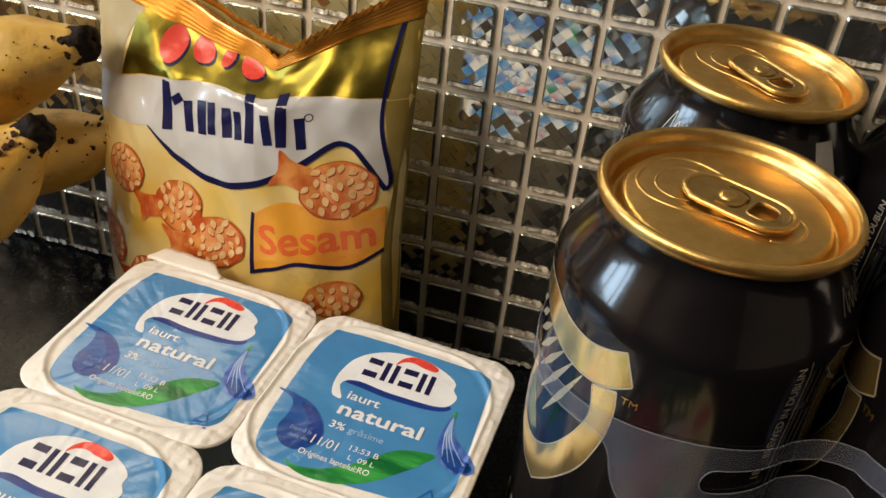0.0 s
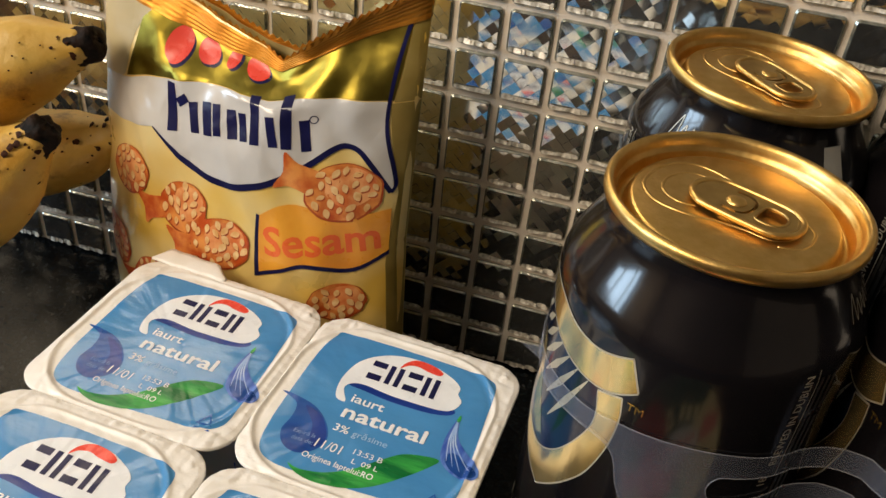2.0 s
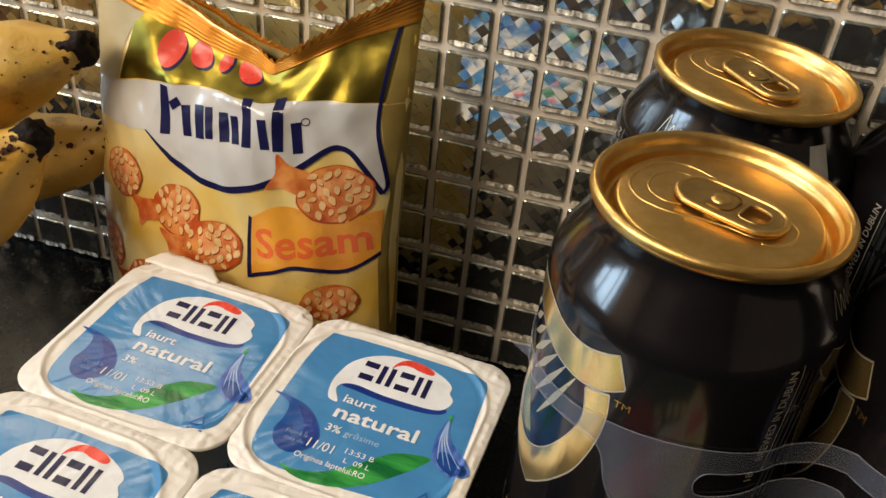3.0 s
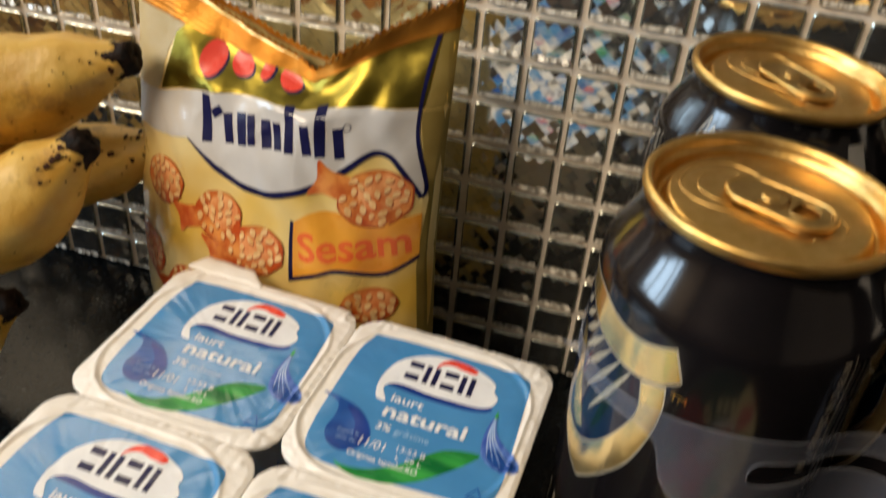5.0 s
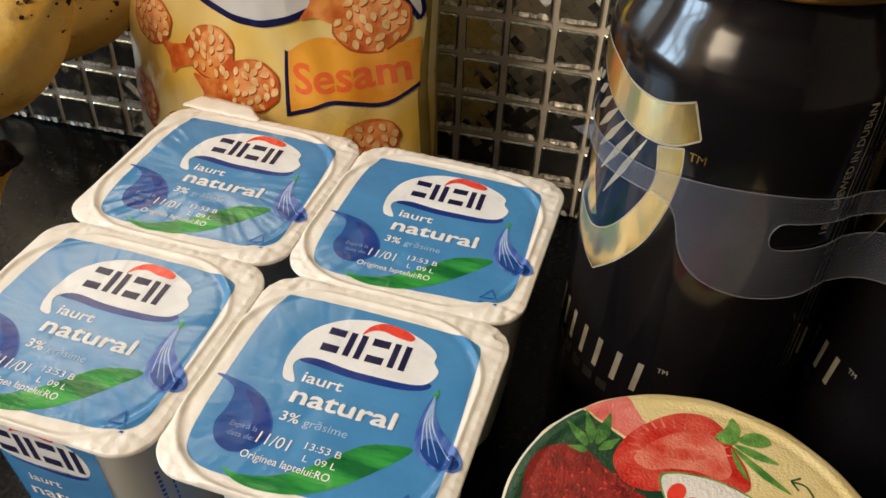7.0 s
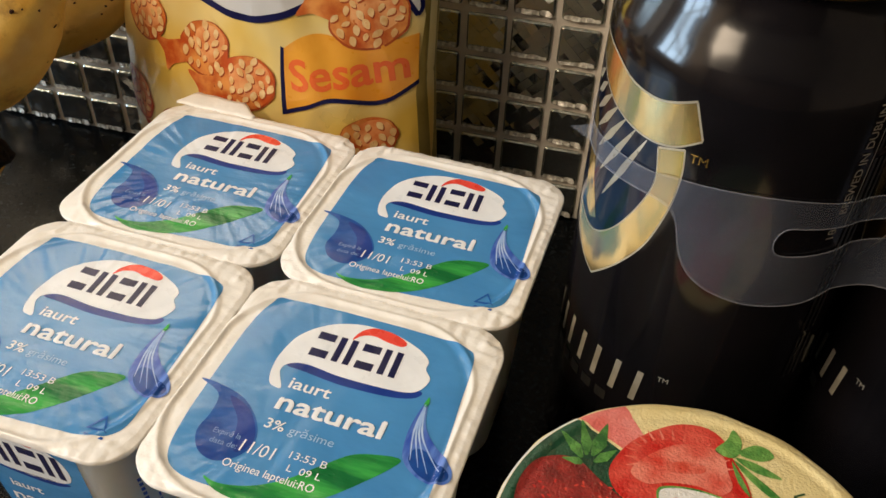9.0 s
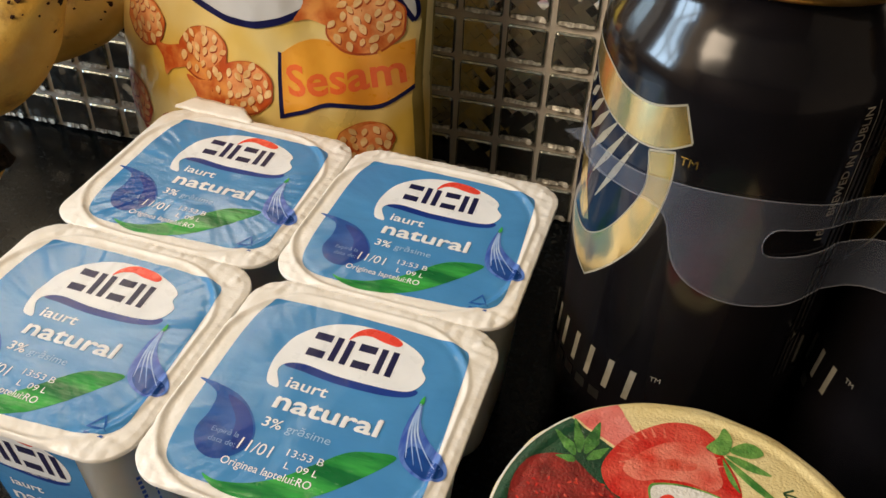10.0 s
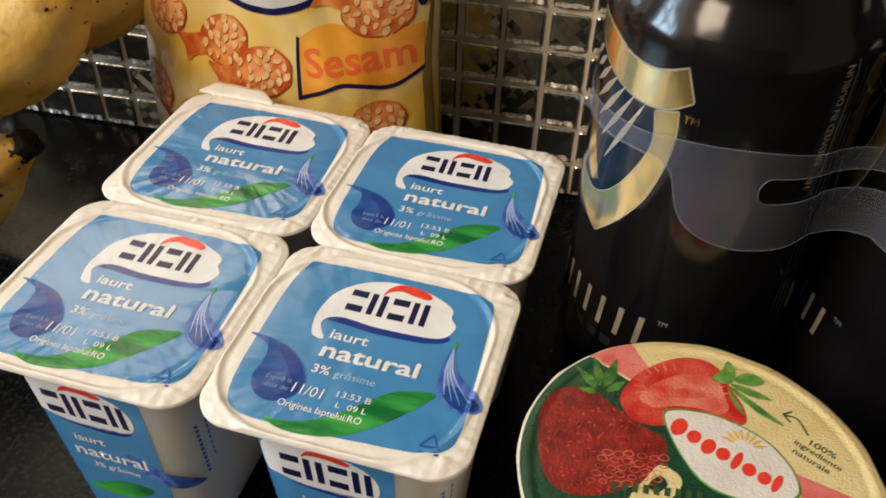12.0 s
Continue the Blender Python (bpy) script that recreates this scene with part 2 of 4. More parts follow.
def prints(name, shapes, to, material, parent, step=0.0, label="", apart=False, kind=""):
    """One ink layer: shapes is a list of outlines, each [outer, holes...] or one loop; apart: each its own part."""
    if apart:
        for s in shapes:
            prints(name, [s], to, material, parent, step, label)
        return None
    bm = bmesh.new()
    for s in shapes:
        one = filled(s if isinstance(s[0][0], (tuple, list)) else [s])
        me = bpy.data.meshes.new("tmp")
        one.to_mesh(me)
        one.free()
        bm.from_mesh(me)
        bpy.data.meshes.remove(me)
    return tagged(part(name, bent(bm, to, step), material, parent, label, True), kind=kind)


def lettering(text, x, y, width, height, turn=0.0, slant=0.0, bold=0.0):
    """Words set in the built-in font, as a flat bmesh: x, y is the left end of the foot line, height that of a capital."""
    cu = bpy.data.curves.new("words", "FONT")
    cu.body, cu.size, cu.shear, cu.offset, cu.resolution_u = text, 1.0, slant, bold, 3
    ob = new("words", cu)
    dg = bpy.context.evaluated_depsgraph_get()
    me = bpy.data.meshes.new_from_object(ob.evaluated_get(dg))
    bpy.data.objects.remove(ob)
    bpy.data.curves.remove(cu)
    bm = bmesh.new()
    bm.from_mesh(me)
    bpy.data.meshes.remove(me)
    xs = [v.co.x for v in bm.verts]
    kx, ky = width / (max(xs) - min(xs)), height / .69
    x0, c, s = min(xs), math.cos(radians(turn)), math.sin(radians(turn))
    for v in bm.verts:
        p, q = (v.co.x - x0) * kx, v.co.y * ky
        v.co = (x + c * p - s * q, y + s * p + c * q, 0)
    return bm


def words(name, lines, to, material, parent, step=0.0, label=""):
    if len(lines) > 1:
        for line in lines:
            words(name, [line], to, material, parent, step, label)
        return None
    bm = bmesh.new()
    for line in lines:
        one = lettering(*line)
        me = bpy.data.meshes.new("tmp")
        one.to_mesh(me)
        one.free()
        bm.from_mesh(me)
        bpy.data.meshes.remove(me)
    return part(name, bent(bm, to, step), material, parent, label)


def lathe(profile, n=64, close=True):
    bm = bmesh.new()
    rings = []
    for r, z in profile:
        if r < 1e-6:
            rings.append([bm.verts.new((0, 0, z))])
        else:
            rings.append([bm.verts.new((r * math.cos(2 * math.pi * i / n), r * math.sin(2 * math.pi * i / n), z)) for i in range(n)])
    for a, b in zip(rings, rings[1:]):
        for i in range(n):
            j = (i + 1) % n
            if len(a) == 1 and len(b) == 1:
                continue
            if len(b) == 1:
                bm.faces.new((a[i], a[j], b[0]))
            elif len(a) == 1:
                bm.faces.new((a[0], b[j], b[i]))
            else:
                bm.faces.new((a[i], a[j], b[j], b[i]))
    bmesh.ops.recalc_face_normals(bm, faces=bm.faces[:])
    return bm


def slab(loops, z0, z1, bm=None):
    """A flat plate with holes."""
    bm = bm or bmesh.new()
    top = filled(loops)
    for v in top.verts:
        v.co.z = z1
    geo = bmesh.ops.extrude_face_region(top, geom=top.faces[:])
    for v in geo["geom"]:
        if isinstance(v, bmesh.types.BMVert):
            v.co.z = z0
    bmesh.ops.recalc_face_normals(top, faces=top.faces[:])
    me = bpy.data.meshes.new("tmp")
    top.to_mesh(me)
    top.free()
    bm.from_mesh(me)
    bpy.data.meshes.remove(me)
    return bm


def block(bm, x0, y0, z0, x1, y1, z1):
    vs = [bm.verts.new((x, y, z)) for x in (x0, x1) for y in (y0, y1) for z in (z0, z1)]
    for f in ((0, 1, 3, 2), (4, 6, 7, 5), (0, 4, 5, 1), (2, 3, 7, 6), (0, 2, 6, 4), (1, 5, 7, 3)):
        bm.faces.new([vs[i] for i in f])
    return bm


def boxes(*cells):
    bm = bmesh.new()
    for c in cells:
        block(bm, *c)
    bmesh.ops.recalc_face_normals(bm, faces=bm.faces[:])
    return bm


def tube(points, radii, n=16, closed=False, shape=None):
    """A round bar along points, with its own radius at each; shape bends the cross-section."""
    bm = bmesh.new()
    pts = [Vector(p) for p in points]
    rings, side = [], Vector((0, 0, 1))
    k = len(pts)
    for i, p in enumerate(pts):
        a, b = (pts[i - 1], pts[(i + 1) % k]) if closed else (pts[max(0, i - 1)], pts[min(k - 1, i + 1)])
        d = (b - a).normalized()
        x = side.cross(d)
        x = (x if x.length > 1e-4 else Vector((1, 0, 0)).cross(d)).normalized()
        y = d.cross(x)
        ring = []
        for j in range(n):
            t = 2 * math.pi * j / n
            r = radii[i] * (shape(t) if shape else 1)
            ring.append(bm.verts.new(p + (x * math.cos(t) + y * math.sin(t)) * r))
        rings.append(ring)
    for a, b in list(zip(rings, rings[1:])) + ([(rings[-1], rings[0])] if closed else []):
        for j in range(n):
            bm.faces.new((a[j], a[(j + 1) % n], b[(j + 1) % n], b[j]))
    if not closed:
        bm.faces.new(rings[0][::-1])
        bm.faces.new(rings[-1])
    bmesh.ops.recalc_face_normals(bm, faces=bm.faces[:])
    return bm


# ---- the room ----
WALL = pose(0.0877, 0.2062, 0.136, 0, 0, 3.12)
PITCH = 0.01706

wall_north = tagged(part("wall_north", boxes((-2, 0.0, -1.05, 2, .1, 1.5)), GROUT), "kitchen wall with pale grout behind mirrored mosaic", "wall", kind="structure")
wall_north.matrix_world = WALL
# unseen floor, ceiling and walls added to close the room; tints shape its light
tagged(part("floor", boxes((-1.7, -2.2, -.95, 1.8, .45, -.9)), FLOORING), "brown wooden kitchen floor", "floor", kind="structure")
tagged(part("ceiling", boxes((-1.7, -2.2, 1.4, 1.8, .45, 1.45)), PAINT), "plain light kitchen ceiling", "ceiling", kind="structure")
tagged(part("wall_south", boxes((-1.7, -2.25, -.9, 1.8, -2.2, 1.4)), DARKPAINT), "plain dark wall added out of view to keep reflections dark", "wall", kind="structure")
tagged(part("wall_east", boxes((1.75, -2.2, -.9, 1.8, .45, 1.4)), MIDPAINT), "plain warm grey wall added out of view for soft fill", "wall", kind="structure")
tagged(part("wall_west", boxes((-1.6, -2.2, -.9, -1.5, .45, .3), (-1.6, -2.2, 1.2, -1.5, .45, 1.4), (-1.6, -2.2, .3, -1.5, -1.12, 1.2), (-1.6, -.12, .3, -1.5, .45, 1.2)), MIDPAINT),
       "warm grey painted wall with a window", "wall", kind="structure")
window = tagged(new("window_1"), "white framed kitchen window letting in daylight", "window", kind="structure")
part("window_frame", boxes((-1.58, -1.12, .3, -1.52, -1.07, 1.2), (-1.58, -.17, .3, -1.52, -.12, 1.2), (-1.58, -1.07, .3, -1.52, -.17, .35), (-1.58, -1.07, 1.15, -1.52, -.17, 1.2)), WHITE_FRAME, window)
for at in (-.80, -.46):
    part("mullion", boxes((-1.575, at - .02, .35, -1.525, at + .02, 1.15)), WHITE_FRAME, window)
part("transom", boxes((-1.57, -1.07, .86, -1.53, -.17, .90)), WHITE_FRAME, window)

worktop = thing("worktop", "polished black speckled stone kitchen worktop", "worktop")
bm = boxes((-1.5, -.4, -.03, 1.75, .26, 0))
part("slab", bm, STONE, worktop)
tagged(part("wall_base", boxes((-1.5, -.37, -.9, 1.75, .15, -.03)), DARKPAINT), "plain dark front under the worktop", "wall", kind="structure")


# ---- yogurt four-pack ----
LID_Z = 0.0725
CX, CY, HALF, ROUND = 30.4, 31.3, 32.3, 9.0
CUP_X, CUP_ROUND = 32.0, 12.5


def rounded(half, radius, n=10):
    out = []
    for k, (sx, sy) in enumerate(((1, 1), (-1, 1), (-1, -1), (1, -1))):
        for i in range(n + 1):
            a = math.pi / 2 * (k + i / n)
            out.append(((half - radius) * sx + radius * math.cos(a), (half - radius) * sy + radius * math.sin(a)))
    return out


def square_far(x, y, radius):
    """How far out a point lies, as the half side of the rounded square through it."""
    ax, ay = abs(x), abs(y)
    lo, hi = max(ax, ay), ax + ay
    for _ in range(18):
        h = (lo + hi) / 2
        r = min(radius, h)
        c = h - r
        inside = (max(ax, ay) <= h) and (ax <= c or ay <= c or (ax - c) ** 2 + (ay - c) ** 2 <= r * r)
        lo, hi = (lo, h) if inside else (h, hi)
    return hi


def lid_height(x, y, seed=0, crinkle=.05):
    """Relief of a foil lid, in millimetres, about its middle; crinkle: how deep the folds run in from the sealed ring."""
    h = square_far(x - 28.6, y - 29.6, 19)
    z = .5 * math.exp(-((h - 30.3) / .6) ** 2) - .12 * math.exp(-((h - 28.9) / .7) ** 2) + .10 * noise.noise((x * .16 + y * .05, y * .09 - x * .05, 1.0)) + .06 * math.sin(.35 * x + .21 * y) * math.sin(.31 * y - .1 * x)
    q = square_far(x - CX, y - CY, ROUND)
    d = max(1e-6, math.hypot(x - 28.6, y - 29.6))
    px, py = (x - 28.6) / d, (y - 29.6) / d
    fold = noise.noise((px * 6.5 + seed * 3.7, py * 6.5, 2.0 + d * .02)) + .8 * noise.noise((px * 19, py * 19 + seed * 5.1, 4.0 + d * .03))
    z += crinkle * fold * max(0, min(1, (d - 7) / 15)) ** 1.4 * max(0, min(1, (30.2 - h) / 1.2))
    z += .6 * crinkle * noise.noise((x * .085 + seed * 9, y * .085, 8.0)) * max(0, min(1, (29.5 - h) / 8))
    if h > 31:
        along = x if abs(y - CY) > abs(x - CX) else y
        edge = max(0, min(1, (h - 31) / 1.5)) * max(0, min(1, (34 - q) / 2))
        z += (.09 + .15 * noise.noise((x * .11, y * .11, 3.0 + seed)) ** 2 * 4) * edge * math.sin(along * 2.0 + 1.1 * math.sin(along * .37 + y * .05)) + .26 * edge * noise.noise((x * .22, y * .22, 7.0 + 3 * seed))
        z -= .5 * max(0, q - 30.8) / 1.5
    for sx, sy in ((1, 1), (-1, 1), (-1, -1), (1, -1)):
        d = math.hypot(x - CX - 27 * sx, y - CY - 27 * sy)
        z += .45 * math.exp(-(d / 1.1) ** 2)
    return z


def on_lid(lift, seed=0, crinkle=.05):
    return lambda x, y: Vector((x, y, LID_Z * 1000 + lid_height(x, y, seed, crinkle) + lift)) * .001


def make_lid(seed, crinkle, brim):
    """A round-cornered foil disc with its embossed ring and ribbed brim."""
    bm = bmesh.new()
    outline = rounded(HALF, ROUND, 16)
    fine = []
    for i, p in enumerate(outline):
        q = outline[(i + 1) % len(outline)]
        k = max(1, int(math.hypot(q[0] - p[0], q[1] - p[1]) / .9))
        fine += [(p[0] + (q[0] - p[0]) * s / k, p[1] + (q[1] - p[1]) * s / k) for s in range(k)]
    fractions = [.06, .14, .22, .30, .38, .46, .54, .62, .68] + [.72 + .28 * i / 34 for i in range(35)]
    rings = []
    for f in fractions:
        wide = brim * max(0, min(1, (f - .9) / .1))
        rings.append([bm.verts.new(on_lid(0, seed, crinkle)(CX + x * f - wide * max(0, -x / HALF), CY + y * f)) for x, y in fine])
    rings.append([bm.verts.new(Vector((CX + x - brim * max(0, -x / HALF), CY + y, LID_Z * 1000 - 1.6)) * .001) for x, y in fine])
    n = len(fine)
    for a, b in zip(rings, rings[1:]):
        for i in range(n):
            bm.faces.new((a[i], a[(i + 1) % n], b[(i + 1) % n], b[i]))
    mid = bm.verts.new(on_lid(0, seed, crinkle)(CX, CY))
    for i in range(n):
        bm.faces.new((mid, rings[0][(i + 1) % n], rings[0][i]))
    bmesh.ops.recalc_face_normals(bm, faces=bm.faces[:])
    return bm


def cup_side(z):
    """Half width of the cup at a height in millimetres."""
    return interp(z, (0, 2, 60, 66, 70.5), (21.6, 22.8, 26.4, 26.9, 27.1))


def interp(x, xs, ys):
    return float(np.interp(x, xs, ys))


def make_cup():
    bm = bmesh.new()
    rings = []
    for z in (0, 1, 2.5, 20, 40, 60, 62, 66, 70.5, 70.8):
        h = cup_side(z)
        half, rad = (h, CUP_ROUND) if z < 70.6 else (31.0, 9)
        rings.append([bm.verts.new((.001 * ((CUP_X if z < 70.6 else CX) + x), .001 * (CY + y), .001 * z)) for x, y in rounded(half, rad)])
    rings.append([bm.verts.new((.001 * (CX + x), .001 * (CY + y), .0714)) for x, y in rounded(31.0, 9)])
    n = len(rings[0])
    for a, b in zip(rings, rings[1:]):
        for i in range(n):
            bm.faces.new((a[i], a[(i + 1) % n], b[(i + 1) % n], b[i]))
    bm.faces.new(rings[0][::-1])
    bm.faces.new(rings[-1])
    bmesh.ops.recalc_face_normals(bm, faces=bm.faces[:])
    return bm


def on_cup_front(lift):
    """Wraps a print round the front of a cup: s along the wall from its middle, z up."""
    def to(s, z):
        h = cup_side(z) + lift
        flat = h - CUP_ROUND
        if abs(s) <= flat:
            x, y = s, -h
        else:
            a = min((abs(s) - flat) / CUP_ROUND, math.pi / 2)
            extra = max(0, abs(s) - flat - CUP_ROUND * math.pi / 2)
            x, y = math.copysign(flat + CUP_ROUND * math.sin(a), s), -(flat + CUP_ROUND * math.cos(a)) + extra
        return Vector((CUP_X + x, CY + y, z)) * .001
    return to


def brand_blocks(x0, y0, x1, y1, slant):
    """Four dark blocks of strokes that stand for the brand name."""
    w = (x1 - x0) / 4
    out = []
    for k in range(4):
        a, b = x0 + k * w + .35, x0 + (k + 1) * w - .95
        h = y1 - y0
        if k % 2 == 0:
            out += [box2(a, y0 + h * f, b, y0 + h * (f + .3), slant * .2) for f in (0, .7)]
        else:
            out += [box2(a + (b - a) * f, y0, a + (b - a) * (f + .36), y1, slant) for f in (0, .64)]
    return out


yogurt_pack = thing("yogurt_pack", "four white square yogurt cups joined together with blue printed foil lids", "yogurt")


def make_cup_unit(seed, crinkle, brim):
    """One cup with its lid and all its print."""
    cup = part("cup", make_cup(), PLASTIC, yogurt_pack, "white plastic yogurt cup with a foil lid", True)
    part("lid", make_lid(seed, crinkle, brim), FOIL, cup, "crinkled white foil lid with an embossed ring", True)
    L1, L2, L3, L4, L5 = [on_lid(k, seed, crinkle) for k in (.07, .13, .19, .25, .30)]
    prints("blue_panel", [smooth([(8, 56.2), (25, 56.8), (46, 56.6), (53.5, 55.6), (56.4, 52.5), (57.2, 40), (58.2, 24), (58.6, 12), (56.6, 6.6), (51, 4.4), (34, 3.0), (18, 2.4), (9, 3.2), (4.6, 7), (3.2, 16), (2.8, 30), (3.0, 46), (4.6, 53.4)], 6)], L1, BLUE, cup, .6, "sky-blue printed panel")
    prints("shadow_drop", [smooth([(1.0, 26.6), (6, 26.4), (12.5, 24.6), (17.8, 20.2), (20.2, 15.2), (18.6, 10.5), (14.5, 8.0), (10, 9.4), (7.4, 13.6), (7.8, 19), (6.6, 24)], 6)], L2, DEEP, cup, .8, "deep blue drop shape")
    prints("leaf", [smooth([(14.4, 4.2), (18, 2.0), (24, 1.4), (31, 2.6), (38, 6.4), (44.5, 12.8), (50.4, 20.6), (45.5, 20.6), (40, 18.6), (35, 13.6), (30, 8.6), (24.5, 5.2), (18, 3.6)], 6)], L2, GREEN_INK, cup, .8, "green printed leaf")
    prints("badge_shade", [smooth([(16.8, 36.6), (22, 36.0), (31, 35.2), (41, 35.6), (47, 37.2), (48, 39.6), (40, 39), (28, 38.8), (20, 39.4)], 6)], L2, BADGE_BLUE, cup, .9, "deep blue shade")
    prints("shadow_drop_core", [smooth([(9.5, 24.2), (14.6, 22.6), (18.4, 18.6), (19.8, 14.6), (17.6, 11.2), (15.6, 14.6), (14, 19)], 6)], on_lid(.16, seed, crinkle), BADGE_BLUE, cup, .8)
    prints("badge", [smooth([(15.4, 30.8), (14.2, 34.5), (14.0, 39.5), (15.6, 45.8), (20.5, 51.2), (28, 54.0), (36, 54.0), (43, 51.6), (46.6, 48.8), (47.0, 46.0), (48.8, 43.4), (47.8, 40.0), (45, 38.2), (38, 37.4), (29, 37.4), (21.4, 38.2), (17.4, 37.2), (16.2, 34.6), (18.6, 30.2), (17.2, 29.8)], 6)], L3, WHITE_INK, cup, .9, "white brush-stroke badge")
    prints("brand_mark", brand_blocks(19.6, 41.0, 42.0, 48.8, -.3), L4, NAVY, cup, .9, "navy brand mark in plain bars", True)
    prints("cap", [smooth([(27.8, 48.8), (28.6, 51.6), (31, 53.9), (34.5, 54.2), (38, 53.4), (40.2, 52.0), (39.4, 50.6), (36, 50.8), (32.4, 51.6), (29.6, 50.8)], 5)], L4, RED_INK, cup, .9, "red cap shape")
    words("title", [("iaurt", 20.0, 30.6, 9.8, 3.1, 0, 0, .012), ("natural", 19.8, 24.3, 24.2, 4.6, 0, 0, 0)], L3, WHITE_INK, cup, 1.0)
    words("title_weight", [("natural", 20.25, 24.3, 24.2, 4.6)], L4, WHITE_INK, cup, 1.0)
    words("title_weight", [("natural", 20.05, 24.55, 24.2, 4.6)], L5, WHITE_INK, cup, 1.0)
    words("fat_share", [("3%", 20.0, 19.1, 4.4, 2.5, 0, 0, .012)], L3, WHITE_INK, cup, 1.0)
    words("fat_word", [("gr\u0103sime", 25.6, 19.1, 10.2, 2.1, 0, 0, 0)], L3, GREY_INK, cup, 1.0)
    words("date", [("11/01", 18.0, 11.9, 7.4, 3.0, 0, .05, 0), ("13:53 B", 28.6, 13.6, 8.2, 1.75, 0, 0, 0), ("L  09 L", 29.4, 10.6, 7.4, 1.6, 0, 0, 0), ("Originea laptelui:RO", 16.4, 7.6, 20.2, 1.85, 0, 0, .006)], L4, WHITE_INK, cup, 1.0)
    words("expiry_words", [("Expir\u0103 la", 10.7, 14.3, 6.4, 1.35), ("data de:", 11.2, 11.9, 6.2, 1.35)], L4, EXPIRY_INK, cup, 1.0)
    prints("petal", [smooth([(50.4, 37.6), (49.4, 33), (49.2, 27), (50.4, 21.6), (53.6, 18.6), (57.6, 17.4), (61.0, 18.8), (61.2, 21.4), (59.0, 24.2), (55, 27.4), (52.0, 31.4)], 6)], L3, PETAL, cup, .8, "blue printed petal")
    prints("petal_bulb", [smooth([(52.0, 24.6), (51.6, 21.8), (54.0, 19.2), (57.6, 17.9), (60.4, 19.2), (60.4, 21.2), (57.6, 22.6), (54.6, 24.6)], 5)], on_lid(.22, seed, crinkle), DEEP, cup, .8, "dark blue bulb")
    prints("petal_line", [stroke([(50.3, 36.4), (a, b), (c, d)], [.35, .4, .12]) for a, b, c, d in ((50.3, 29, 52.0, 21.6), (50.9, 28.6, 54.2, 20.4), (51.6, 28.4, 56.4, 19.6), (52.6, 27.8, 59.0, 20.2))], L4, PETAL_PALE, cup, .8, "", True)
    prints("petal_tip", [smooth([(50.4, 38.6), (49.9, 36.6), (50.4, 35.6), (50.9, 36.8)], 4)], L4, GREEN_INK, cup)
    tri = [(50.5, 6.2), (55.6, 6.2), (53.1, 10.4)]
    prints("recycling_mark", [[tri, [(51.3, 6.7), (54.8, 6.7), (53.1, 9.6)]], box2(51, 4.6, 55.6, 5.2)], L3, DEEP, cup, 0)
    # the sleeve print on the front of the cup
    F1, F2, F3, F4 = on_cup_front(.08), on_cup_front(.14), on_cup_front(.20), on_cup_front(.26)
    prints("side_panel", [[(-36, 4), (11.5, 4), (13.5, 20), (13.5, 66), (-36, 66)]], F1, BLUE, cup, 2.0, "sky-blue printed sleeve")
    prints("side_badge", [smooth([(-21, 47), (-22.5, 53), (-20, 60), (-13, 63.6), (-2, 63.2), (6.6, 59.6), (9.6, 54.6), (8.6, 49), (2, 46.6), (-8, 46.6), (-16, 48.4)], 6)], F2, WHITE_INK, cup, 2.0)
    prints("side_badge_shade", [smooth([(-14, 46.8), (-4, 45.2), (4, 45.4), (8.4, 47.6), (4, 47.4), (-6, 46.8)], 5)], F2, BADGE_BLUE, cup, 2.0)
    prints("side_brand_mark", brand_blocks(-15.5, 49.6, 9, 58.6, -.3), F3, NAVY, cup, 2.0, "navy brand mark in plain bars", True)
    prints("side_cap", [smooth([(-9.5, 59.4), (-7.5, 62.2), (-2.5, 63.2), (2.4, 61.2), (1.6, 59.8), (-3, 60.6), (-7.4, 60.4)], 5)], F3, RED_INK, cup, 2.0)
    words("side_title", [("iaurt", -11, 38.4, 9, 3.0, 0, 0, .016), ("natural", -12.5, 31.6, 21.5, 4.6, 0, 0, .016), ("3% gr\u0103sime", -8.5, 26.8, 14, 2.2, 0, 0, .01)], F3, WHITE_INK, cup, 2.0)
    prints("side_leaf", [smooth([(-14, 15), (-6, 12.6), (2, 15), (8, 21), (0, 22), (-8, 18.6)], 6)], F2, GREEN_INK, cup, 2.0)
    prints("side_petal", [smooth([(4, 37), (5.6, 31), (10, 27), (17, 25), (24, 26.2), (19, 30.4), (12, 33.4)], 6)], F2, PETAL, cup, 2.0)
    prints("side_small_print", [box2(25.0, 50 - i * 2.1, 25.9, 51.3 - i * 2.1) for i in range(11)] + [box2(28.2, 50 - i * 2.6, 28.7, 51.8 - i * 2.6) for i in range(7)], F2, PETAL, cup, 0, "", False, "stuff")
    return cup


for ox, oy, seed, crinkle, brim in ((.065, 0, 0, .05, 0), (0, 0, 1, .16, 1.9), (0, .065, 2, .13, 2.4), (.065, .065, 3, .06, 0)):
    make_cup_unit(seed, crinkle, brim).matrix_basis = pose(ox, oy, 0)
bm = bmesh.new()
rows_ = []
for i in range(25):
    s = i / 24
    out_ = 5.6 * min(1, 9 * s, 5 * (1 - s)) * (1 - .3 * s)
    rows_.append([bm.verts.new(Vector((-1.8 + 28 * s + .3 * math.sin(11 * s), 126.4 + d * (1.6 + out_) + .2 * math.sin(19 * s), LID_Z * 1000 + .12 + .5 * math.sin(3.14 * d) + 1.1 * d * d * min(1, 6 * s, 4 * (1 - s)))) * .001) for d in (0, .25, .5, .75, 1)])
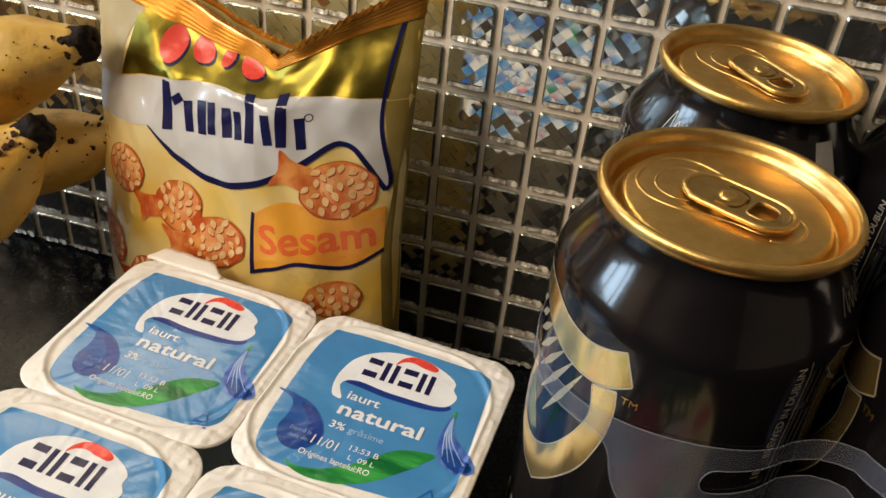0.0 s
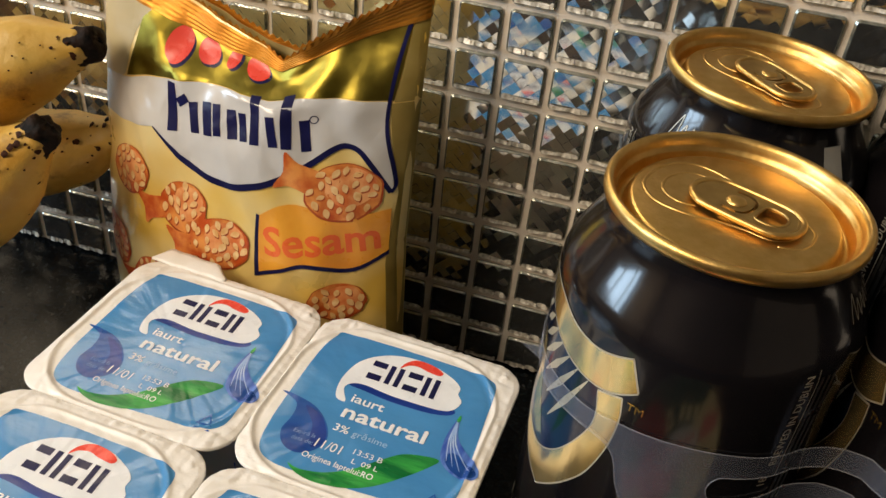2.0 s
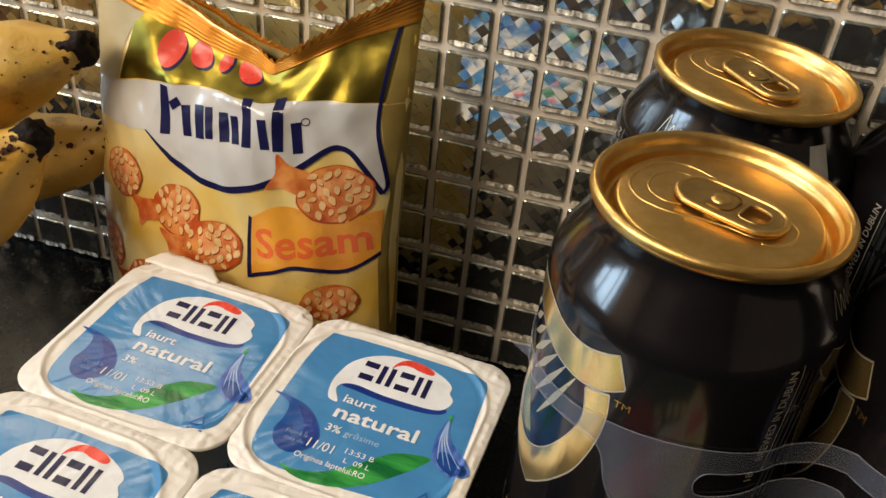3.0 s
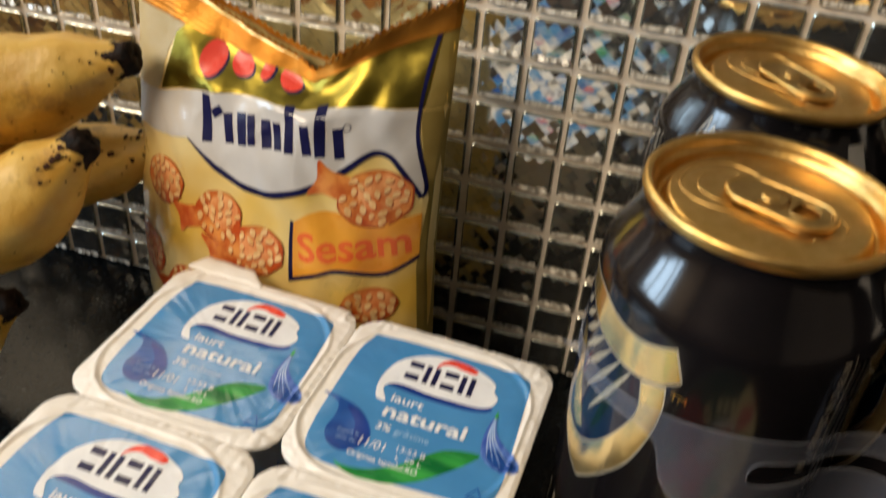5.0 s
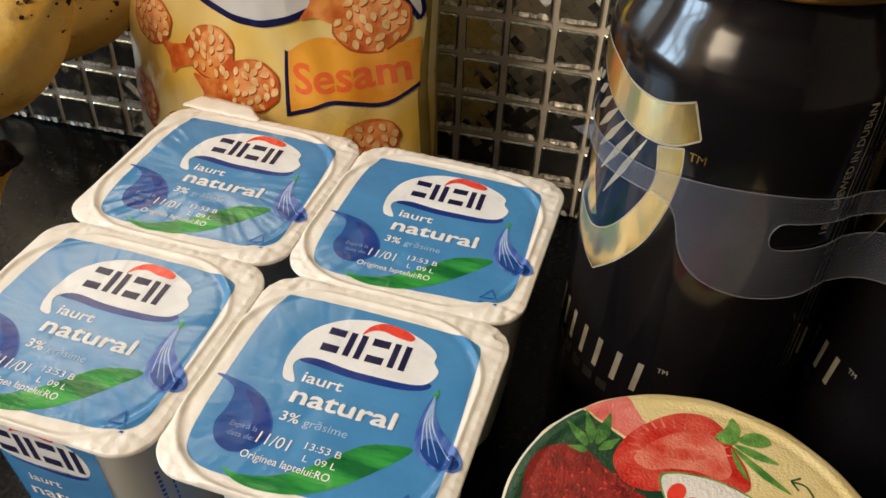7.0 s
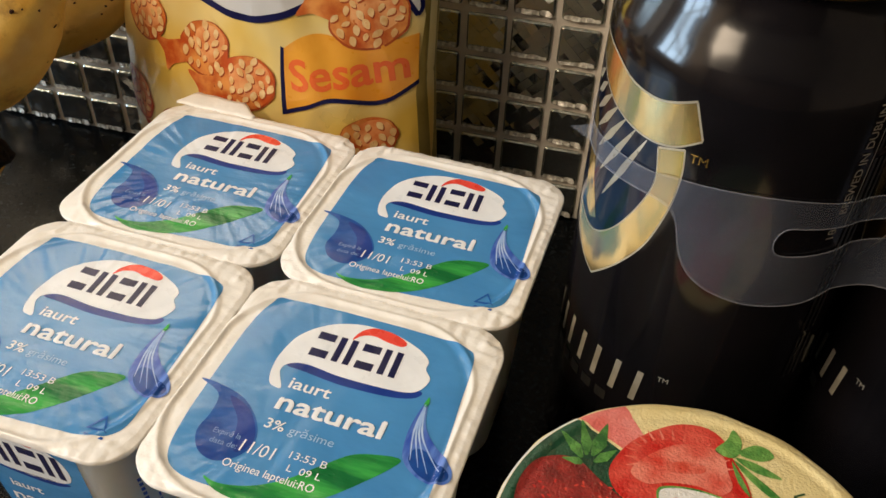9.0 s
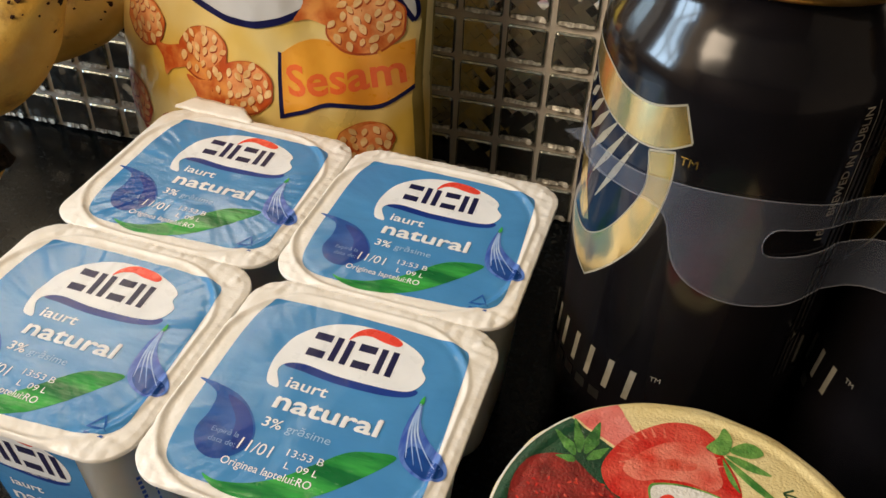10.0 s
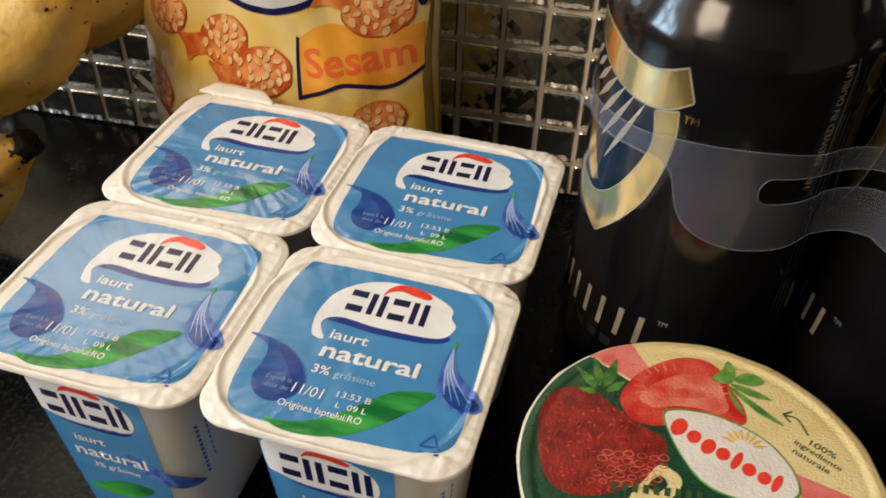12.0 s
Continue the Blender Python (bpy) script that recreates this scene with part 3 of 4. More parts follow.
for a, b in zip(rows_, rows_[1:]):
    for j in range(4):
        bm.faces.new((a[j], b[j], b[j + 1], a[j + 1]))
bmesh.ops.recalc_face_normals(bm, faces=bm.faces[:])
tab = part("pull_tab", bm, FOIL, yogurt_pack, "bent foil pull tab", True)
sol = tab.modifiers.new("thick", "SOLIDIFY")
sol.thickness = .0003


# ---- beer cans ----
CAN_R, CAN_Z = 33.2, .982


def on_can(lift):
    """Wraps a print round a can: degrees from its +x side, millimetres up."""
    def to(a, z):
        r = interp(z, (0, 4, 10, 141, 143.2, 145.4, 147.1, 150.2, 153.2, 156.2, 158, 162), (25, 29, CAN_R, CAN_R, 33.05, 32.5, 31.7, 30.0, 28.35, 26.8, 26.2, 26)) + lift
        return Vector((r * math.cos(radians(a)), r * math.sin(radians(a)), z)) * .001
    return to


def make_can(name, label):
    can = thing(name, label, "beer can", group="cans in the carrier")
    mm = lambda pts: [(r * .001, z * .001) for r, z in pts]
    part("body", lathe(mm([(0, 5), (18, 3), (23, .6), (24.6, 0), (26, .7), (29, 4), (32, 8), (CAN_R, 11), (CAN_R, 141), (33.05, 143.2), (32.5, 145.4), (31.7, 147.1), (30.0, 150.2), (28.35, 153.2), (26.8, 156.2), (26.2, 158), (26.0, 160), (26.0, 162.2)]), 96), CAN_BLACK, can, "glossy black lacquered aluminium body", True)
    lid = part("lid", lathe(mm([(26.0, 161.6), (27.4, 161.9), (27.8, 162.8), (27.7, 164.2), (27.0, 165), (26.2, 164.8), (25.7, 163.9), (25.35, 162.6), (25.2, 161.9), (24.75, 161.5), (24.5, 160.9), (24.2, 159.0), (23.8, 158.3), (23.2, 158.1), (22.7, 158.7), (22.4, 160.2), (21.9, 161.2), (21.2, 161.5), (10, 161.5), (0, 161.5)]), 96), CAN_GOLD, can, "gold aluminium can lid", True)
    # the tab, its rivet and the pressed beads lie along one line
    turn = pose(0, 0, 0, 0, 0, -22)
    stadium = lambda x0, x1, r, n=12: [(x1 + r * math.cos(t), r * math.sin(t)) for t in [math.pi * (i / n - .5) for i in range(n + 1)]] + [(x0 + r * math.cos(t), r * math.sin(t)) for t in [math.pi * (i / n + .5) for i in range(n + 1)]]
    m = .001
    sc = lambda loop: [(x * m, y * m) for x, y in loop]
    dee = smooth([(5.6, -3.0), (8.6, -3.3), (10.6, -2.2), (11.2, 0), (10.6, 2.2), (8.6, 3.3), (5.6, 3.0), (5.2, 0)], 5)
    slit = stroke([(-1.6, 3.9), (1.6, 3.9), (3.4, 2.4), (3.9, 0), (3.4, -2.4), (1.6, -3.9), (-1.6, -3.9)], .75, 5)
    bm = slab([sc(stadium(-3.4, 8.2, 6.4)), sc(slit), sc(dee)], .1626, .1632)
    tab = part("tab", bm, TAB_GOLD, lid, "dull gold ring-pull tab")
    edge = [Vector((x * m, y * m, .1630)) for x, y in smooth(stadium(-3.4, 8.2, 6.2, 6), 2)]
    rim = part("tab_rim", tube(edge, [.00072] * len(edge), 8, True), CAN_GOLD, lid, "", True)
    ring = [Vector((x * m, y * m, .1631)) for x, y in dee]
    hole = part("tab_hole_rim", tube(ring, [.00032] * len(ring), 8, True), TAB_GOLD, lid, "", True)
    web = [Vector((x * m, y * m, .1631)) for x, y in smooth([(12.4, -3.4), (13.3, 0), (12.4, 3.4)], 5, False)]
    tongue = part("tab_nose", tube(web, [.00026] * len(web), 8), TAB_GOLD, lid, "", True)
    rivet = part("rivet", lathe([(0, .16385), (.0014, .1638), (.0020, .1635), (.0022, .1631), (.0022, .1615)], 24), CAN_GOLD, lid, "", True)
    bead = [Vector((x * m, y * m, .1613)) for x, y in smooth([(-19.6, 0), (-18.2, 6.6), (-13.4, 10.4), (-6.6, 10.2), (-.6, 7.8), (5, 6.0), (11, 5.0), (14, 0), (11, -5.0), (5, -6.0), (-.6, -7.8), (-6.6, -10.2), (-13.4, -10.4), (-18.2, -6.6)], 6)]
    outer = part("panel_bead", tube(bead, [.00048] * len(bead), 8, True), CAN_GOLD, lid, "", True)
    mouth = [Vector((x * m, y * m, .1613)) for x, y in smooth([(-5.6, 5.6), (-9.8, 7.0), (-14.2, 5.2), (-16.0, 0), (-14.2, -5.2), (-9.8, -7.0), (-5.6, -5.6)], 6, False)]
    inner = part("mouth_bead", tube(mouth, [.00042] * len(mouth), 8), CAN_GOLD, lid, "", True)
    well = [Vector((x * m, y * m, .1613)) for x, y in smooth([(12.6, -6.4), (16.0, -4.2), (17.0, 0), (16.0, 4.2), (12.6, 6.4)], 6, False)]
    dimple = part("finger_bead", tube(well, [.0004] * len(well), 8), CAN_GOLD, lid, "", True)
    for ob in (tab, rim, hole, tongue, rivet, outer, inner, dimple):
        ob.matrix_basis = turn
    C1, C2, C3 = on_can(.06), on_can(.1), on_can(.14)
    prints("emblem_ground", [smooth([(-168, 138), (-150, 136), (-132, 134), (-118, 131), (-113, 122), (-118, 110), (-128, 97), (-138, 88), (-150, 88), (-170, 96), (-178, 110), (-176, 128)], 6)], C1, EMBLEM_NAVY, can, 4.0, "navy emblem ground")
    top = [(-168, 140.6), (-151, 139.4), (-137, 137.0), (-125, 136.6), (-117, 137.8), (-109.6, 139.8)]
    low = [(-104.8, 132.2), (-113.5, 128.9), (-123.5, 127.6), (-136.4, 128.2), (-151.4, 130.8), (-166, 135.5)]
    prints("emblem_band", [smooth(top, 6, False) + smooth(low, 6, False)], C2, EMBLEM, can, 4.0, "pale gold curved emblem band")
    prints("emblem_trim", [stroke([(a, z + .3) for a, z in top], .5), stroke([(a, z - .2) for a, z in low], .45), stroke([(-109.6, 139.8), (-104.8, 132.2)], .7)], C3, EMBLEM_EDGE, can, 4.0)
    outer_ = [(-109.8, 128.8), (-108.8, 122.6), (-110.5, 113.4), (-116.0, 102.4), (-123.5, 94.6), (-131.5, 88.4), (-140.0, 83.0)]
    foot_ = [(-140.0, 83.0), (-150, 85.6), (-163, 91.5)]
    inner_ = [(-162, 96.2), (-148.5, 94.4), (-139, 96.6), (-130, 102.4), (-121.8, 111.5), (-118.2, 119), (-119.9, 126.8)]
    prints("emblem_bowl", [smooth(outer_, 6, False) + foot_[1:] + smooth(inner_, 6, False)], C2, EMBLEM, can, 4.0, "pale gold curved emblem bowl")
    prints("emblem_bowl_trim", [stroke(outer_, .55), stroke(foot_, .45), stroke(inner_, .4), stroke([(-119.9, 126.8), (-109.8, 128.8)], .5)], C3, EMBLEM_EDGE, can, 4.0)
    prints("emblem_post", [[(-166, 124), (-159, 122), (-152.5, 108), (-144.5, 98.2), (-149.5, 96.4), (-157, 99), (-163, 110)]], C2, EMBLEM, can, 4.0, "pale gold emblem post")
    strings = [((-125, 126.8), (-143, 106)), ((-131, 127.4), (-148, 111)), ((-137, 128), (-153, 115.5)), ((-143, 129), (-157, 119.5)), ((-149, 130), (-161, 123)), ((-155, 131), (-165, 126)), ((-161, 132.4), (-169, 128.5))]
    prints("emblem_string", [stroke([p, ((p[0] + q[0]) / 2 + .4, (p[1] + q[1]) / 2), q], [.3, 2.5, .3]) for p, q in strings], C2, EMBLEM_EDGE, can, 4.0, "thin pale emblem stroke", True)
    words("trade_mark", [("TM", -107.6, 126.6, 6.4, 2.0)], C2, EMBLEM, can)
    bars = [box2(a - 2.4, 53.6, a + .4, 64.4, 1.6) for a in (-166, -156, -146.5, -136.4, -126.4, -115.6, -105.2)]
    prints("brand_bar", bars, C2, SILVER_INK, can, 2.0, "silver brand mark in plain bars", True)
    words("trade_mark_small", [("TM", -97.6, 63.6, 4.6, 1.6)], C2, SILVER_INK, can)
    prints("sub_brand_bar", [box2(-160 + i * 9, 47.6, -154 + i * 9, 51.0) for i in range(5)], C2, DIM_INK, can, 2.0, "", True)
    # upright small print on the seam side, reading upwards
    side = lambda a0, z0: (lambda x, y: on_can(.2)(a0 - y / .58, z0 + x))
    words("origin_words", [("BREWED IN DUBLIN", 0, 0, 26, 1.9, 0, 0, .01)], side(-47.4, 117.5), SILVER_INK, can, 2.0)
    prints("origin_line", [box2(-4, -1.5, 27, -1.25)], side(-47.4, 117.5), SILVER_INK, can, 4.0)
    words("age_mark", [("18", 0, 0, 2.6, 1.9)], side(-48.6, 111), SILVER_INK, can)
    prints("small_print", [box2(x, -1.1 - 1.7 * k, x + w, -1.1 - 1.7 * k + .8) for k in range(1, 4) for x, w in ((-52, 14), (-36, 20), (-14, 9), (-3, 16), (15, 10))], side(-47.4, 117.5), DIM_INK, can, 4.0, "", False, "stuff")
    prints("signature", [stroke([(-25 + 2.4 * k, 150.6 + (2.6 if k % 2 else -.9) * (1.7 if k == 1 else 1)) for k in range(13)], .55)], on_can(.2), SILVER_INK, can, 2.0, "silver signature drawn as a plain wavy line")
    prints("grey_patch", [box2(57, 128, 69, 156)], on_can(.15), GREY_PATCH, can, 3.0, "grey printed patch")
    for ob in can.children_recursive:
        ob.data.transform(Matrix.Diagonal((1, 1, CAN_Z, 1)))
    return can


can_a = make_can("beer_can", "black beer can with a gold lid and pale gold emblem")
FRONT, BACK = (.1671, .1037), (.1655, .1748)
SIDE, FAR = (.2353, .1075), (.2340, .1765)
can_a.matrix_world = pose(*FRONT, 0, 0, 0, 0)
back_can = copy_thing(can_a, pose(*BACK, .0012, .3, 1.6, 0) @ pose(0, 0, 0, 0, 0, -108))
for ob in back_can.children:
    if ob.name.startswith("lid"):
        ob.matrix_basis = pose(0, 0, 0, 0, 0, 85)
copy_thing(can_a, pose(*SIDE, 0, 0, 0, -45))
copy_thing(can_a, pose(*FAR, 0, 0, 0, -92))

# milky carrier that wraps the cans; s runs in degrees round the first can, across the gap and round its neighbour
carrier = thing("can_carrier", "translucent milky plastic carrier wrapped round black cans", "can carrier")
GAP0, GAP1 = -38.0, -142.0
r_c = (CAN_R + .55) * .001
g0 = Vector((FRONT[0] + r_c * math.cos(radians(GAP0)), FRONT[1] + r_c * math.sin(radians(GAP0)), 0))
g1 = Vector((SIDE[0] + r_c * math.cos(radians(GAP1)), SIDE[1] + r_c * math.sin(radians(GAP1)), 0))


def on_carrier(s, z):
    if s < GAP0:
        p = Vector((FRONT[0] + r_c * math.cos(radians(s)), FRONT[1] + r_c * math.sin(radians(s)), 0))
    elif s < GAP0 + 20:
        k = (s - GAP0) / 20
        p = g0.lerp(g1, k) + Vector((0, .0022 * math.sin(math.pi * k), 0))
    else:
        a = GAP1 + (s - GAP0 - 20)
        p = Vector((SIDE[0] + r_c * math.cos(radians(a)), SIDE[1] + r_c * math.sin(radians(a)), 0))
    return Vector((p.x, p.y, z * CAN_Z * .001))


MIR = lambda pts: [(2 * (GAP0 + 10) - s, z) for s, z in pts][::-1]
up_half = [(-192, 119.0), (-163, 118.4), (-139, 119.9), (-119, 120.9), (-108, 122.2), (-86, 123.0), (-68, 122.4), (-52, 120.9), (-38, 119.9)]
low_half = [(-192, 113.5), (-154, 113.0), (-127, 114.8), (-113, 114.9), (-107, 112), (-103, 104.5), (-98, 99.6), (-90, 96.4), (-78, 94.2), (-66, 93.4), (-52, 93.0), (-38, 94.2)]
upper = smooth(up_half + MIR(up_half), 5, False)
lower = smooth(low_half + MIR(low_half), 5, False)
slot_half = [(-38, 113.6), (-50, 114.2), (-62, 115.0), (-69, 115.2), (-72, 112.8), (-71.6, 109.8), (-68, 108.0), (-56, 107.4), (-46, 107.4), (-38, 107.9)]
slot = smooth(slot_half + MIR(slot_half), 4)
prints("sheet", [[upper + lower[::-1], slot]], on_carrier, MILKY, carrier, 4.0)
EDGE = film("milky_plastic_edge", "c9cdd8", .2)
for name, line in (("upper_edge", upper), ("lower_edge", lower), ("slot_edge", slot + slot[:1])):
    path = [on_carrier(s, z) for s, z in line]
    part(name, tube(path, [.00012] * len(path), 6), EDGE, carrier)
bm = bmesh.new()
vs = [bm.verts.new(p) for p in (on_carrier(-160, 118.6), on_carrier(-163, 112.8), on_carrier(-168, 115) + Vector((-.0045, -.001, -.0005)))]
bm.faces.new(vs)
part("folded_tip", bm, EDGE, carrier)

# ---- dessert tub ----
TUB = (.1754, .0171)
tub = thing("dessert_tub", "round strawberry dessert tub with a printed cream and green lid", "dessert tub", (*TUB, 0))
part("body", lathe([(0, .002), (.026, .002), (.0285, 0), (.0295, .0015), (.0345, .060), (.0352, .0665), (.0372, .068), (.0372, .0712), (.036, .0716), (0, .0716)], 72), PLASTIC, tub, "white tapered plastic tub", True)
R_LID = 39.2


def on_tub(lift):
    def to(x, y):
        r = math.hypot(x, y)
        z = .34 * math.exp(-((r - 37.0) / .95) ** 2) - .14 * math.exp(-((r - 35.2) / .9) ** 2) - .4 * max(0, r - 38.5)
        return Vector((x, y, LID_Z * 1000 + .2 + z + lift)) * .001
    return to


bm = bmesh.new()
N = 180
rings = []
for r in [8, 20, 30, 33] + [34 + .26 * q for q in range(21)]:
    wob = lambda i: .35 * math.sin(i * .52) * math.sin(i * .093 + 1) if r > 38.3 else 0
    rings.append([bm.verts.new(on_tub(0)((r + wob(i)) * math.cos(2 * math.pi * i / N), (r + wob(i)) * math.sin(2 * math.pi * i / N))) for i in range(N)])
rings.append([bm.verts.new((v.co.x * .992, v.co.y * .992, LID_Z - .0022)) for v in rings[-1]])
for a, b in zip(rings, rings[1:]):
    for i in range(N):
        bm.faces.new((a[i], a[(i + 1) % N], b[(i + 1) % N], b[i]))
bm.faces.new(rings[0][::-1])
bmesh.ops.recalc_face_normals(bm, faces=bm.faces[:])
tub_lid = part("lid", bm, TUB_CREAM, tub, "embossed paper-foil lid with strawberry print", True)
arc = lambda a0, a1, r, n=24: [(r * math.cos(radians(a0 + (a1 - a0) * i / n)), r * math.sin(radians(a0 + (a1 - a0) * i / n))) for i in range(n + 1)]
T1, T2, T3, T4, T5 = [on_tub(k * .06) for k in (1, 2, 3, 4, 5)]
prints("green_ground", [arc(136, 318, 38.6, 60) + smooth([(22, -20), (14, -6), (2, -2), (-6, 8), (-13, 18), (-17.5, 21.6)], 5, False)], T1, TUB_GREEN, tub_lid, .45, "dark green printed ground")
prints("white_rim", [arc(136, 300, 38.7, 80) + arc(300, 136, 39.15, 80)], on_tub(.08), TUB_WHITE, tub_lid, .45)
prints("pink_band", [arc(119, 135.5, 38.9, 12) + [(-17.0, 22.2), (-13.6, 27.2)]], on_tub(.08), TUB_PINK, tub_lid, .45)
prints("pink_corner", [[(19.1, 6.5), (30, 4), (36, 2), (36, -8), (24, -10)]], T1, TUB_PINK, tub_lid, .8)
prints("whole_strawberry", [smooth([(-36.0, 7.5), (-33.0, 14.4), (-26.4, 16.6), (-20.4, 13.0), (-14, 9.4), (-8.4, 7.2), (-7.6, 2.0), (-11.4, -4.8), (-18.5, -10.9), (-25.8, -13.2), (-31.4, -10.6), (-35, -1.8)], 6)], T2, BERRY, tub_lid, .5, "whole red strawberry print")
rs = random.Random(4)
prints("strawberry_seed", [oval(-22 + 12.2 * p * math.cos(q), 1.4 + 12.4 * p * math.sin(q), .5, .26, rs.uniform(0, 180), 8) for p, q in [(math.sqrt(rs.random()), rs.uniform(0, 6.28)) for _ in range(85)]], T3, BERRY_CUT, tub_lid, 0, "", False, "stuff")
# pale rings painted in for netlike glints on the embossed lid
net = [(-13.6 + 2.5 * i - .5 * j + rs.uniform(-.3, .3), -3.2 - 2.0 * j + .4 * i + rs.uniform(-.25, .25), rs.uniform(.8, 1.15)) for i in range(-3, 3) for j in range(-2, 3)]
prints("net_glint", [[oval(x, y, 1.1 * k, .85 * k, 10, 10), oval(x, y, .86 * k, .62 * k, 10, 10)] for x, y, k in net], T4, NET, tub_lid, 0, "", False, "stuff")
prints("halved_strawberry", [smooth([(-19.2, 15.6), (-18, 21), (-14.6, 26.6), (-8, 32.4), (-1.6, 34.0), (2.8, 31.6), (4.8, 27.6), (8.4, 21.6), (8.4, 16.4), (-.4, 14), (-8.4, 11), (-12, 10), (-16.5, 11)], 6)], T2, BERRY_CUT, tub_lid, 2.0, "halved strawberry print")
prints("strawberry_heart", [smooth([(-15, 17.4), (-12, 22.6), (-6.6, 27.4), (-.6, 29.0), (2.8, 27.4), (4.0, 24.0), (5.2, 20.2), (3.0, 17.6), (-1.6, 18.2), (-7, 17.2), (-11.6, 15.4)], 5)], T3, BERRY_HEART, tub_lid)
prints("strawberry_vein", [stroke([(-5.4 + 9 * math.cos(a), 22 + 6.4 * math.sin(a)), (-5.4 + 11.6 * math.cos(a), 22 + 9.2 * math.sin(a))], [.7, .15], 4) for a in [radians(20 + 14 * k) for k in range(14)]], on_tub(.15), BERRY_HEART, tub_lid, 0, "", False, "stuff")
prints("strawberry_core", [smooth([(-9, 20.2), (-7, 22.4), (-3.4, 23.8), (-.6, 23.6), (-.6, 22.0), (-3, 20.8), (-6.6, 20.0)], 5)], T4, BERRY_CORE, tub_lid)
prints("halved_strawberry_leaf", [smooth([(1.0, 28.6), (3.2, 32.2), (4.3, 35.4), (6.2, 32.8), (5.8, 29), (4, 27.6)], 4), smooth([(5.8, 29.4), (8.6, 32.6), (11.4, 32.8), (12.9, 30.8), (10, 28.8)], 4), smooth([(5.2, 28), (9.6, 28), (14.8, 25.8), (9.6, 25.6)], 4), smooth([(5.0, 27.4), (10, 24.4), (14, 21.6), (17.4, 18.8), (12.4, 20.6), (7.8, 24)], 4), smooth([(4.6, 27), (7.4, 22.4), (8.8, 19.2), (6.2, 22)], 4)], T3, BERRY_LEAF, tub_lid, 0, "green strawberry leaf print")
sepals = ((-30.6, 22.4, 2.2), (-27.0, 26.8, 2.0), (-21.6, 27.8, 2.6), (-18.6, 21.4, 2.0), (-29.0, 15.8, 1.7))
prints("whole_strawberry_leaf", [stroke([(-23.6 + .22 * (x + 23.6), 15.6 + .22 * (y - 15.6)), ((-23.6 + x) / 2 + .3, (15.6 + y) / 2 + .3), (x, y)], [.5, w * 1.2, .15], 6) for x, y, w in sepals], T3, SEPAL, tub_lid, 0, "dark green strawberry leaf print", True)
badge = [(-9.3, 14.0), (-7.0, 16.4), (-.4, 17.5), (7.0, 16.4), (14.4, 12.8), (19.3, 6.9), (20.6, 1.0), (17.0, -2.2), (10, -4.2), (3, -3.4), (-2.2, .4), (-6.6, 7.2)]
prints("badge_border", [smooth(badge, 6)], T3, BERRY_LEAF, tub_lid)
prints("badge", [smooth([(x * .965 + .2, y * .955 + .3) for x, y in badge], 6)], T4, TUB_WHITE, tub_lid, 0, "white leaf-shaped badge")
blobs = ((-5.4, 11.4, 1.7, 2.7), (-2.0, 9.6, 1.5, 1.9), (1.2, 7.8, 1.5, 2.3), (4.4, 6.7, 1.5, 1.8), (7.4, 5.8, .9, 2.8), (10.0, 4.2, 1.5, 1.8), (13.2, 2.9, 1.4, 1.8), (15.8, 2.3, .9, 2.6))
prints("brand_oval", [oval(x, y, a, b, -22) for x, y, a, b in blobs], T5, RED_INK, tub_lid, 0, "red brand mark in plain ovals", True)
prints("sun_rays", [stroke([(8.8 + 2.2 * math.cos(a), 10.0 + 2.0 * math.sin(a)), (8.8 + 3.6 * math.cos(a), 10.0 + 3.4 * math.sin(a)), (8.8 + 5.2 * math.cos(a), 10.0 + 4.8 * math.sin(a))], [.3, .8, .2], 4) for a in [radians(20 + 20 * k) for k in range(8)]], T5, SUNRAY, tub_lid)
words("claim", [("100%", 22.6, 15.2, 6.0, 1.7, -24, 0, .01), ("ingrediente", 19.4, 14.6, 10.8, 1.5, -27, 0, .01), ("naturale", 19.0, 12.0, 8.4, 1.5, -27, 0, .01)], T2, DARK_TEXT, tub_lid)
prints("arrow", [stroke([(17.4, 22.2), (20.4, 21.8), (22.6, 17.8)], .45), stroke([(17.2, 22.4), (19.2, 23.8)], .45), stroke([(17.2, 22.4), (18.8, 20.4)], .45)], T2, DARK_TEXT, tub_lid)
prints("product_bars", [[smooth([(-14, -11), (-10.6, -3.6), (-8.4, -.2), (-4.6, -1.6), (-3.6, -4), (-5.4, -8), (-9, -12)], 4), smooth([(-10.4, -6), (-8.2, -3), (-6.4, -4.8), (-8.6, -7.6)], 3)]] + [box2(-2 + 7 * k, -17, 3 + 7 * k, -8, 1) for k in range(4)], T3, TUB_CREAM, tub_lid, 0, "cream product mark in plain shapes")
prints("date_bars", [box2(-18 + 2.2 * k, -9.6 + .35 * k, -16.8 + 2.2 * k, -7.4 + .35 * k) for k in range(9)], T5, DARK_TEXT, tub_lid)


